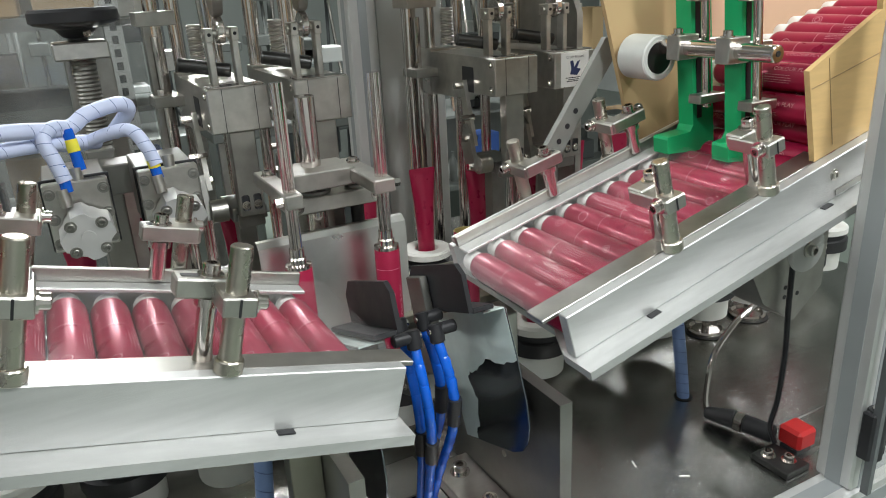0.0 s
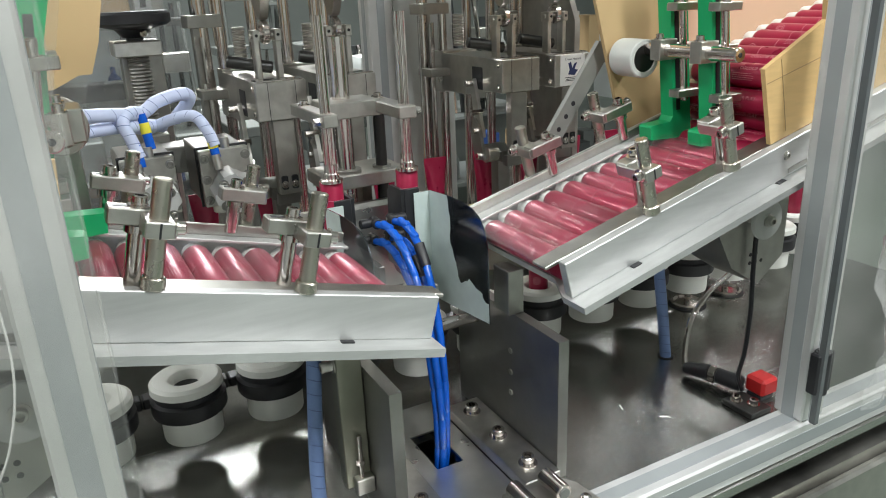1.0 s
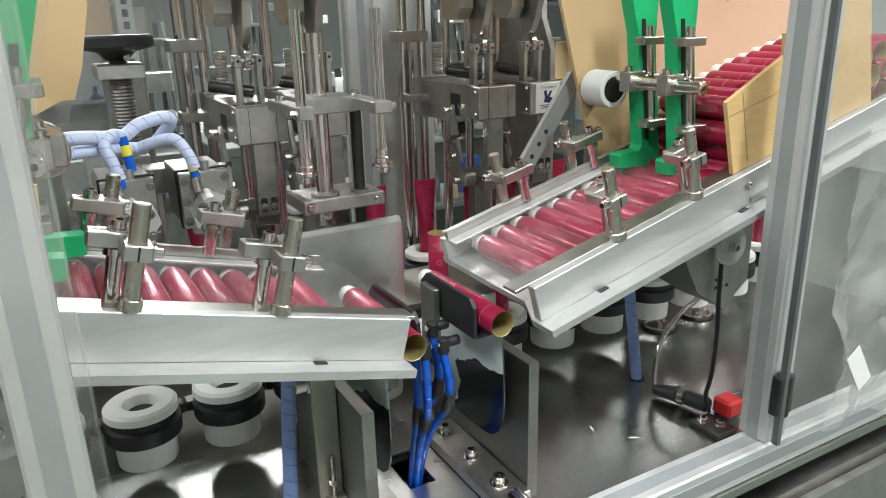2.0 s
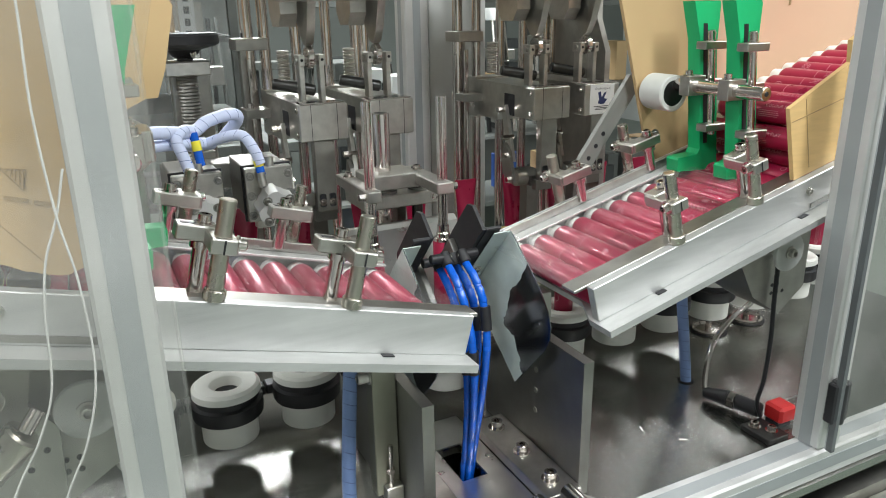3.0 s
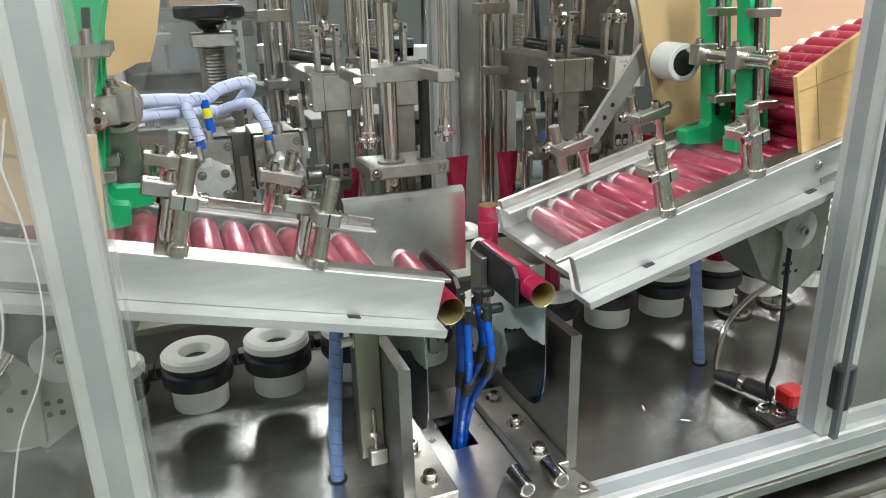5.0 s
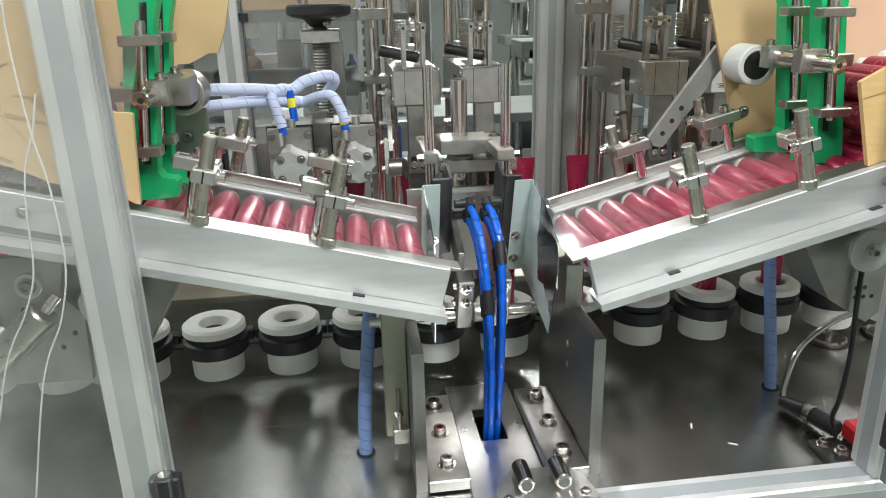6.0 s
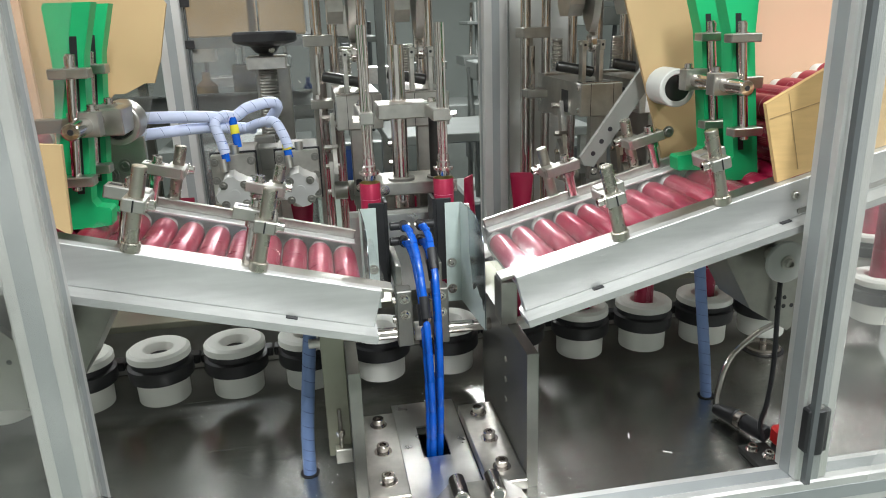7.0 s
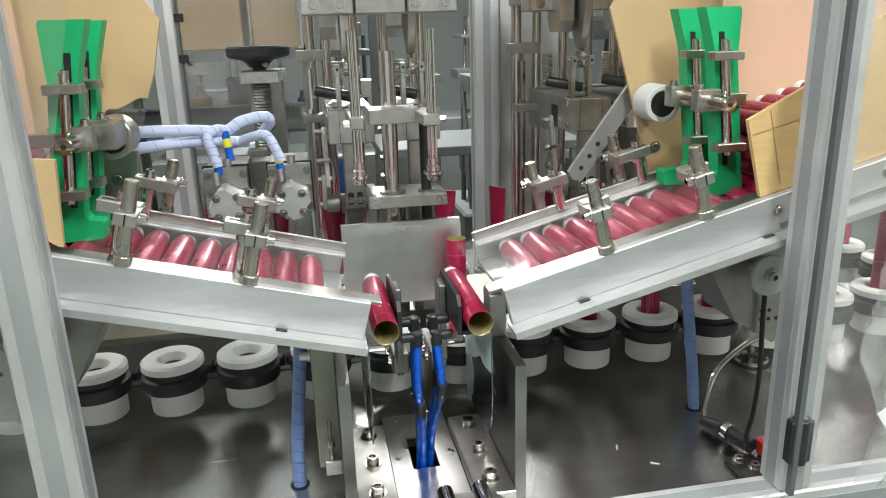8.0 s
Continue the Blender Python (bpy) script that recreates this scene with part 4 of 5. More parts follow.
    add_prism(bm, prof, -0.085, 0.104, "x")
    part("sheet", bm, BRIGHT_PLATE, sh)
    for x in (-0.07, 0.085):
        bm = bm_new()
        add_box(bm, (x - 0.008, 0.268, 0.15), (x + 0.008, 0.276, 0.2), 0.001)
        add_box(bm, (x - 0.008, 0.276, 0.15), (x + 0.008, 0.345, 0.158), 0.001)
        add_box(bm, (x - 0.008, 0.337, 0.106), (x + 0.008, 0.345, 0.15), 0.001)
        part("support_strip", bm, STEEL_GREY, sh)


# ---------------------------------------------------------------- crimping stations
def build_station(x, label_plate=False, leg=True):
    th = thing("crimping_station", (x, 0.416, 0.005), "steel crimping head with toggle levers and rollers", "crimping head", "crimping heads behind the chain")
    w = 0.038
    P = lambda n, bm, m=STEEL, l="": part(n, bm, m, th, l)
    bm = bm_new()
    add_prism(bm, [(0.03, 0.384), (0.03, 0.441), (0.22, 0.441), (0.22, 0.37), (0.13, 0.37), (0.13, 0.395), (0.10, 0.395), (0.10, 0.384)], -w, w, "x")
    head = P("head_block", bm)
    bm = bm_new()
    add_box(bm, (-w - 0.001, 0.0, 0.384), (w + 0.001, 0.030, 0.441), 0.0015)
    front = P("front_block", bm)
    for sx in (-0.020, 0.022):
        bm = bm_new()
        add_box(bm, (sx - 0.0004, -0.0004, 0.3845), (sx + 0.0004, 0.0004, 0.4405))
        part("joint", bm, BLACK, front, "thin dark joint")
    bm = bm_new()
    add_box(bm, (-w + 0.002, 0.002, 0.4412), (w - 0.002, 0.028, 0.4435), 0.0008)
    P("top_strip", bm, CHROME)
    # black patch on the flank paints the shade of a recess; nothing is cut
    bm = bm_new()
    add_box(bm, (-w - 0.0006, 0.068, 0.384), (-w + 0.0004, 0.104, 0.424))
    part("flank_window", bm, BLACK, head, "black patch painted as the shade in a flank recess")
    for z in (0.394, 0.432):
        bm = bm_new()
        bolt(bm, (-w - 0.001, 0.012, z), (-1, 0, 0), 0.0035, 0.002)
        part("flank_screw", bm, CHROME, front)
    bm = bm_new()
    add_box(bm, (-0.0175, 0.006, 0.268), (0.0165, 0.024, 0.384), 0.0015)
    jaw = P("jaw_bar", bm, STEEL_GREY)
    for sx in (-0.0085, 0.0075):
        bm = bm_new()
        add_box(bm, (sx - 0.0052, 0.0055, 0.276), (sx + 0.0052, 0.0062, 0.298), 0.002)
        part("slot", bm, BLACK, jaw)
        bm = bm_new()
        bolt(bm, (sx, 0.0058, 0.284), (0, -1, 0), 0.0040, 0.003)
        part("slot_screw", bm, CHROME, jaw)
    bm = bm_new()
    add_box(bm, (-0.024, 0.030, 0.255), (0.024, 0.11, 0.275), 0.001)
    add_box(bm, (-0.018, 0.02, 0.248), (0.018, 0.034, 0.268), 0.001)
    P("crimp_jaw", bm, STEEL_DARK)
    # clevis and roller on top
    for sx in (-0.020, 0.013):
        bm = bm_new()
        add_box(bm, (sx, 0.048, 0.441), (sx + 0.008, 0.066, 0.510), 0.001)
        add_box(bm, (sx - 0.001, 0.044, 0.496), (sx + 0.009, 0.070, 0.513), 0.001)
        arm = P("clevis_arm", bm)
        bm = bm_new()
        add_rod(bm, (sx + 0.004, 0.0442, 0.505), (sx + 0.004, 0.0436, 0.505), 0.0024, 10)
        part("pin_hole", bm, BLACK, arm)
    bm = bm_new()
    add_rod(bm, (-0.0050, 0.057, 0.509), (0.0050, 0.057, 0.509), 0.0175, 26, bevel=0.0015)
    P("cam_roller", bm, CHROME)
    bm = bm_new()
    add_rod(bm, (-0.024, 0.057, 0.505), (0.024, 0.057, 0.505), 0.0045, 10)
    P("roller_pin", bm, STEEL)
    # spring barrel
    bm = bm_new()
    add_rod(bm, (-0.055, 0.09, 0.468), (0.012, 0.075, 0.455), 0.0095, 16, bevel=0.002)
    P("spring_barrel", bm, BLACK_ROD)
    # cam disc and lever up above
    bm = bm_new()
    add_prism(bm, [(0.012, 0.80), (0.012, 0.66), (0.020, 0.60), (0.036, 0.552), (0.048, 0.531), (0.057, 0.5265), (0.068, 0.530), (0.084, 0.550), (0.118, 0.590), (0.150, 0.64), (0.165, 0.70), (0.165, 0.80)], -0.0065, 0.0065, "x")
    P("cam_plate", bm, STEEL_GREY, "thick steel cam plate with a polished nose")
    bm = bm_new()
    add_prism(bm, [(0.06, 0.80), (0.06, 0.575), (0.075, 0.555), (0.115, 0.555), (0.13, 0.575), (0.13, 0.80)], -0.040, -0.013, "x")
    P("follower_plate", bm, STEEL)
    bm = bm_new()
    add_rod(bm, (-0.045, 0.115, 0.70), (0.045, 0.115, 0.70), 0.018, 18)
    P("cam_hub", bm, STEEL_DARK)
    # toggle levers on the flank
    bm = bm_new()
    add_prism(bm, [(0.055, 0.300), (0.072, 0.296), (0.088, 0.345), (0.098, 0.400), (0.086, 0.404), (0.070, 0.352)], -w - 0.010, -w - 0.003, "x")
    P("toggle_lever", bm, STEEL)
    bm = bm_new()
    add_prism(bm, [(0.04, 0.262), (0.07, 0.258), (0.085, 0.30), (0.075, 0.335), (0.058, 0.322)], -w - 0.018, -w - 0.011, "x")
    P("toggle_link", bm, STEEL_DARK)
    for y, z in ((0.072, 0.345), (0.066, 0.312), (0.055, 0.268), (0.090, 0.395)):
        bm = bm_new()
        add_rod(bm, (-w - 0.024, y, z), (-w, y, z), 0.0055, 6)
        P("lever_bolt", bm, CHROME)
    bm = bm_new()
    add_rod(bm, (-w - 0.012, 0.045, 0.272), (-w + 0.01, 0.045, 0.272), 0.016, 20)
    P("stop_roller", bm, STEEL_GREY)
    # guide columns and rear frame
    for sx, y in ((-0.028, 0.235), (0.028, 0.235)):
        bm = bm_new()
        add_rod(bm, (sx, y, -0.005), (sx, y, 0.78), 0.0095, 18)
        P("guide_column", bm, CHROME)
    bm = bm_new()
    add_box(bm, (-w, 0.215, 0.365), (w, 0.255, 0.445), 0.001)
    P("guide_carriage", bm, STEEL)
    bm = bm_new()
    add_box(bm, (-0.013, 0.06, 0.101), (0.013, 0.085, 0.256), 0.001)
    P("base_block", bm, STEEL_DARK)
    if leg:
        bm = bm_new()
        add_box(bm, (-0.075, 0.225, -0.005), (-0.058, 0.245, 0.52), 0.001)
        add_box(bm, (-0.085, 0.20, 0.515), (-0.03, 0.26, 0.535), 0.001)
        add_box(bm, (-0.080, 0.19, 0.40), (-0.035, 0.245, 0.415), 0.001)
        P("side_frame", bm, STEEL_GREY)
        bm = bm_new()
        add_rod(bm, (-0.066, 0.21, 0.415), (-0.066, 0.21, 0.425), 0.006, 6)
        add_rod(bm, (-0.062, 0.215, 0.03), (-0.062, 0.215, 0.50), 0.005, 10)
        P("tie_rod", bm, CHROME)
    if label_plate:
        bm = bm_new()
        add_box(bm, (-0.0275, -0.0008, 0.3855), (0.0275, -0.0003, 0.4395))
        sign = P("warning_label", bm, WHITE_LABEL, "white warning label with a crushed-hand pictogram")
        bm = bm_new()
        add_prism(bm, [(-0.010, 0.405), (0.004, 0.403), (0.012, 0.412), (0.004, 0.414), (0.010, 0.426), (0.004, 0.424), (-0.001, 0.416), (-0.004, 0.427), (-0.010, 0.425), (-0.007, 0.413)], -0.0011, -0.0009, "y")
        part("pictogram", bm, INK_BLUE, sign)
        for z, a, hh in ((0.399, 0.018, 0.0012), (0.396, 0.014, 0.0012), (0.3935, 0.016, 0.0012)):
            bm = bm_new()
            add_box(bm, (-a, -0.0011, z), (a, -0.0009, z + hh))
            part("lettering_bar", bm, INK, sign)
        me = text_mesh("Crush Hazard", 0.0062)
        me.materials.append(INK)
        word = new("lettering", me)
        word.parent = sign
        word.matrix_local = pose(0, -0.0011, 0.432, 90)
    return th


def build_stations():
    for x, lp in ((-0.050, False), (0.064, False), (0.378, False), (0.489, True)):
        build_station(x, lp, x in (-0.050, 0.378))
    # cross beams over the heads
    for cx, hw, y0, zb in ((0.0, 0.120, 0.33, 0.597), (0.42, 0.125, 0.52, 0.598)):
        th = thing("cam_beam", (cx, 0, 0), "steel cross beam with screws over the crimping heads", "beam", "beams over the crimping heads")
        for i, (a0, a1) in enumerate(((-hw, -hw / 3), (-hw / 3 + 0.002, hw / 3), (hw / 3 + 0.002, hw))):
            bm = bm_new()
            add_box(bm, (a0, y0 + 0.004 * (i % 2), zb), (a1, y0 + 0.06, 0.68), 0.002)
            beam = part("beam", bm, STEEL, th)
        screws(beam, "beam_screw", [(x, y0, zb + 0.014) for x in (-hw + 0.02, -0.015 * hw / 0.145 - hw * 0.4, hw * 0.45, hw - 0.02)], (0, -1, 0), 0.0065, 0.004)
        for x in (-hw + 0.012, hw - 0.012):
            bm = bm_new()
            add_box(bm, (x - 0.012, y0 + 0.06, 0.612), (x + 0.012, 0.665, 0.636), 0.001)
            part("beam_arm", bm, STEEL_GREY, th)
            bm = bm_new()
            add_rod(bm, (x, 0.65, 0.0), (x, 0.65, 0.68), 0.0105, 18)
            part("beam_column", bm, CHROME, th)
        for x in (-0.5 * hw, 0.5 * hw):
            bm = bm_new()
            rings = []
            z = 0.46
            while z < 0.52:
                rings += [(0.009, z), (0.0115, z + 0.002), (0.009, z + 0.004)]
                z += 0.005
            add_lathe(bm, rings, 14, Matrix.Translation((x, 0.60, 0)), True, True)
            part("return_spring", bm, STEEL, th)
    sp = thing("side_plate", (0, 0, 0), "large grey steel side plate of the crimping unit", "plate")
    bm = bm_new()
    add_prism(bm, [(0.47, 0.106), (0.47, 0.50), (0.50, 0.56), (0.50, 0.80), (0.70, 0.80), (0.70, 0.106)], 0.535, 0.547, "x")
    part("plate", bm, STEEL_GREY, sp)
    sp = thing("side_plate", (0, 0, 0), "tall pale grey painted panel behind the crimping heads", "panel")
    bm = bm_new()
    add_box(bm, (0.31, 0.79, 0.0), (0.45, 0.80, 1.0), 0.001)
    part("plate", bm, PANEL_GREY, sp)


# ---------------------------------------------------------------- hopper
def build_hopper(sg):
    X = lambda v: sg * v
    G = lambda v, z: (X(v - 0.12 * (z - 0.37) - (0.011 if sg < 0 else 0)), z)
    M = chute_matrix(sg)
    # back board; on one side its paper is torn off the lower part
    rnd = random.Random(11)
    RAGGED = [(X(0.33), 0.66), (X(0.33), 0.80), (X(0.55), 0.80), (X(0.55), 0.386), (X(0.46), 0.37), (X(0.43), 0.41), (X(0.40), 0.47)]
    RAGGED += [(X(0.385 - 0.012 * i), 0.475 + 0.005 * i + rnd.uniform(-0.006, 0.006)) for i in range(7)] + [(X(0.302), 0.53), (X(0.287), 0.592)]
    bb = thing("hopper_board", (0, 0, 0), "tan paper-covered board behind the tube hopper", "hopper board")
    bm = bm_new()
    add_prism(bm, [(X(0.365), 0.336), (X(0.287), 0.592), (X(0.33), 0.66), (X(0.33), 0.80), (X(0.55), 0.80), (X(0.55), 0.386)] if sg > 0 else RAGGED, 0.1305, 0.1365, "y")
    part("board", bm, TAN, bb)
    if sg < 0:
        bm = bm_new()
        add_prism(bm, [(X(0.365), 0.336), (X(0.287), 0.592), (X(0.55), 0.592), (X(0.55), 0.386)], 0.137, 0.141, "y")
        cp = part("clear_sheet", bm, CLEAR, bb, "bare clear acrylic where the paper is torn off")
        cp.visible_shadow = False
    bm = bm_new()
    bolt(bm, (X(0.362), 0.1305, 0.403), (0, -1, 0), 0.0055, 0.004)
    part("board_bolt", bm, STEEL_DARK, bb)
    b2 = thing("hopper_board", (0, 0, 0), "pinkish paper-covered board at the high end of the hopper", "hopper board")
    bm = bm_new()
    add_prism(bm, [(X(0.445), 0.36), (X(0.445), 0.80), (X(0.80), 0.80), (X(0.80), 0.455)], 0.1215, 0.1285, "y")
    part("board", bm, TAN_PINK, b2)
    bm = bm_new()
    add_prism(bm, [(X(0.60), 0.58), (X(0.604), 0.58), (X(0.606), 0.66), (X(0.601), 0.68)], 0.1205, 0.1212, "y")
    part("ink_mark", bm, TAN_INK, b2)
    # front board
    fb = thing("hopper_front_board", (0, 0, 0), "varnished board with pencil lines at the front of the hopper", "hopper board")
    bm = bm_new()
    if sg > 0:
        add_prism(bm, [(0.348, 0.0425), (0.347, 0.134), (0.452, 0.157), (0.455, 0.183), (0.62, 0.222), (0.62, 0.0425)], -0.0985, -0.0925, "y", M)
    else:
        edge = [(-0.75, 0.482), (-0.62, 0.452), (-0.55, 0.437), (-0.501, 0.429), (-0.48, 0.425), (-0.456, 0.414), (-0.43, 0.4005), (-0.415, 0.399), (-0.401, 0.402), (-0.386, 0.391), (-0.364, 0.380)]
        torn = []
        for (xa, za), (xb, zb) in zip(edge, edge[1:]):
            torn += [(xa + (xb - xa) * f, za + (zb - za) * f + rnd.uniform(-0.0012, 0.0012)) for f in (0, 0.2, 0.4, 0.6, 0.8)]
        add_prism(bm, torn + [edge[-1], (-0.358, 0.465), (-0.386, 0.468), (-0.389, 0.76), (-0.75, 0.76)], -0.0985, -0.0925, "y")
    part("board", bm, WOOD if sg > 0 else TAN, fb)
    bm = bm_new()
    if sg > 0:
        add_box(bm, (0.349, -0.0990, 0.116), (0.48, -0.0986, 0.1168), 0, M)
        add_box(bm, (0.374, -0.0990, 0.05), (0.3747, -0.0986, 0.137), 0, M)
    else:
        def stroke(xa, za, xb, zb, w):
            n = Vector((-(zb - za), xb - xa)).normalized() * w / 2
            add_prism(bm, [(xa + n.x, za + n.y), (xb + n.x, zb + n.y), (xb - n.x, zb - n.y), (xa - n.x, za - n.y)], -0.0990, -0.0986, "y")
        for xa, za, xb, zb in ((-0.466, 0.469, -0.448, 0.4635), (-0.445, 0.4625, -0.430, 0.458), (-0.427, 0.457, -0.416, 0.4535), (-0.484, 0.433, -0.468, 0.4255)):
            stroke(xa, za, xb, zb, 0.0036)
        for xa, za, xb, zb in ((-0.489, 0.499, -0.455, 0.513), (-0.484, 0.489, -0.425, 0.407), (-0.455, 0.485, -0.428, 0.481), (-0.428, 0.481, -0.432, 0.466), (-0.432, 0.466, -0.444, 0.484)):
            stroke(xa, za, xb, zb, 0.0009)
        for i in range(5):
            stroke(-0.441 + 0.0025 * i, 0.480 - 0.0032 * i, -0.4385 + 0.0022 * i, 0.4825 - 0.0006 * i, 0.0009)
        for i in range(7):
            a = 0.5 * i
            stroke(-0.4735 + 0.005 * math.cos(a), 0.473 + 0.006 * math.sin(a), -0.4735 + 0.005 * math.cos(a + 0.5), 0.473 + 0.006 * math.sin(a + 0.5), 0.0012)
    part("pencil_line" if sg > 0 else "printed_bar", bm, TAN_INK, fb)
    if sg < 0:
        bm = bm_new()
        add_box(bm, (0.352, -0.0915, 0.0455), (0.74, -0.0885, 0.30), 0, M)
        part("clear_sheet", bm, CLEAR, fb, "clear acrylic below the torn paper").visible_shadow = False
    top = 0.588 if sg > 0 else 0.592
    # green guides
    for y0 in (-0.012, 0.055):
        gg = thing("green_guide", (0, 0, 0), "green cast-nylon hopper guide with a slotted stem", "hopper guide", "green hopper guides")
        bm = bm_new()
        foot = 0.340 + 0.3 * (0.055 - y0)
        add_prism(bm, [G(0.380, 0.362), G(0.410, 0.362), G(0.412, 0.37), G(0.410, 0.53), G(0.417, top - 0.004), G(0.415, top), G(0.371, top), G(0.380, 0.54), G(0.380, 0.392), G(0.375, 0.385), G(foot + 0.002, 0.383), G(foot, 0.380), G(foot, 0.364)],
                  y0, y0 + 0.022, "y")
        part("guide_plate", bm, GREEN, gg)
        bm = bm_new()
        add_prism(bm, [G(0.386, 0.40), G(0.393, 0.40), G(0.393, 0.56), G(0.386, 0.56)], y0 - 0.0006, y0 + 0.0002, "y")
        part("stem_slot", bm, BLACK, gg)
    # holder: shaft, roller, clamps, rods
    sh = thing("guide_holder", (0, 0, 0) if sg > 0 else (-0.005, 0, -0.008), "steel holder with a horizontal shaft and clamps for the green guides", "holder")
    bm = bm_new()
    add_rod(bm, (X(0.353), -0.066, 0.480), (X(0.353), 0.150, 0.480), 0.0088, 20, bevel=0.001)
    shaft = part("shaft", bm, CHROME, sh)
    bm = bm_new()
    add_rod(bm, (X(0.353), -0.0665, 0.480), (X(0.353), -0.0655, 0.480), 0.003, 10)
    part("centre_hole", bm, BLACK, shaft)
    bm = bm_new()
    add_lathe(bm, [(0.0165, 0.002), (0.0185, 0), (0.0235, 0), (0.025, 0.0015), (0.025, 0.042), (0.0235, 0.0435), (0.0185, 0.0435), (0.0165, 0.041)], 30, Matrix.Translation((X(0.346), 0.124, 0.468)) @ pose(0, 0, 0, 90), True, True)
    roller = part("roller", bm, ROLLER if sg > 0 else STEEL, sh, "off-white plastic roller" if sg > 0 else "turned steel roller")
    bm = bm_new()
    add_rod(bm, (X(0.346), 0.0830, 0.468), (X(0.346), 0.0815, 0.468), 0.0172, 24)
    part("roller_bearing", bm, BLACK_ROD, roller)
    for y in (0.055, -0.012):
        bm = bm_new()
        add_box(bm, (X(0.338), y - 0.009, 0.468), (X(0.368), y + 0.009, 0.494), 0.001)
        add_box(bm, (X(0.362), y - 0.0085, 0.474), (X(0.402), y + 0.0085, 0.488), 0.001)
        if sg < 0 and y > 0:
            add_box(bm, (X(0.326), y - 0.030, 0.462), (X(0.374), y + 0.022, 0.491), 0.0015)
        clamp = part("cross_clamp", bm, STEEL, sh)
        bm = bm_new()
        bolt(bm, (X(0.345), y, 0.494), (0, 0, 1), 0.005, 0.007)
        part("clamp_screw", bm, CHROME, clamp)
        bm = bm_new()
        add_rod(bm, (G(0.385, 0.415)[0], y - 0.015, 0.415), (G(0.385, 0.552)[0], y - 0.015, 0.552), 0.0048, 14, bevel=0.0008)
        part("upright_rod", bm, CHROME, sh)
        for z in (0.528, 0.420):
            bm = bm_new()
            add_box(bm, (G(0.366, z)[0], y - 0.024, z), (G(0.404, z)[0], y - 0.006, z + 0.010), 0.001)
            part("rod_clamp", bm, STEEL, sh)
        bm = bm_new()
        bolt(bm, (G(0.385, 0.538)[0], y - 0.015, 0.538), (0, 0, 1), 0.005, 0.012)
        part("rod_nut", bm, CHROME, sh)
    if sg > 0:
        bm = bm_new()
        a, b = Vector((0.337, 0.482)), Vector((0.251, 0.363))
        d = (b - a).normalized()
        nrm = Vector((-d.y, d.x)) * 0.0125
        add_prism(bm, [(X((a + nrm).x), (a + nrm).y), (X((b + nrm).x), (b + nrm).y), (X((b + d * 0.006).x), (b + d * 0.006).y), (X((b - nrm).x), (b - nrm).y), (X((a - nrm).x), (a - nrm).y), (X((a - d * 0.006).x), (a - d * 0.006).y)],
                  0.150, 0.158, "y")
        part("lever_arm", bm, SATIN, sh, "perforated steel lever")
        for f in (0.62, 0.76, 0.9):
            p = a + (b - a) * f
            bm = bm_new()
            add_rod(bm, (X(p.x), 0.1497, p.y), (X(p.x), 0.1503, p.y), 0.0035, 12)
            part("lever_hole", bm, BLACK, sh)
    else:
        bm = bm_new()
        add_box(bm, (-0.398, 0.1385, 0.342), (-0.332, 0.1445, 0.444), 0.001)
        part("holder_plate", bm, STEEL_GREY, sh, "upright steel plate carrying the shaft")
        bm = bm_new()
        bolt(bm, (-0.378, 0.1385, 0.398), (0, -1, 0), 0.007, 0.003)
        part("plate_bolt", bm, STEEL_DARK, sh)
    # vibrator and sheet bracket under the chute
    vb = thing("chute_vibrator", (0, 0, 0), "grey vibrator bracket with a grey disc under the chute", "vibrator")
    bm = bm_new()
    add_prism(bm, [(X(0.345), 0.296), (X(0.50), 0.338), (X(0.50), 0.20), (X(0.455), 0.165), (X(0.40), 0.200)], -0.045, 0.03, "y")
    part("bracket", bm, STEEL_GREY, vb)
    bm = bm_new()
    add_rod(bm, (X(0.420), -0.078, 0.272), (X(0.420), -0.072, 0.272), 0.026, 32, bevel=0.001)
    part("disc", bm, PANEL_GREY, vb, "grey plastic disc")
    bm = bm_new()
    add_rod(bm, (X(0.420), -0.072, 0.272), (X(0.420), -0.045, 0.272), 0.010, 16)
    bolt(bm, (X(0.420), -0.078, 0.272), (0, -1, 0), 0.006, 0.008)
    part("disc_screw", bm, STEEL, vb)
    for k in range(5):
        bm = bm_new()
        add_rod(bm, (X(0.435 + 0.011 * (k % 3)), -0.0455, 0.20 + 0.012 * (k // 3)), (X(0.435 + 0.011 * (k % 3)), -0.0448, 0.20 + 0.012 * (k // 3)), 0.0028, 10)
        part("vent_hole", bm, BLACK, vb)


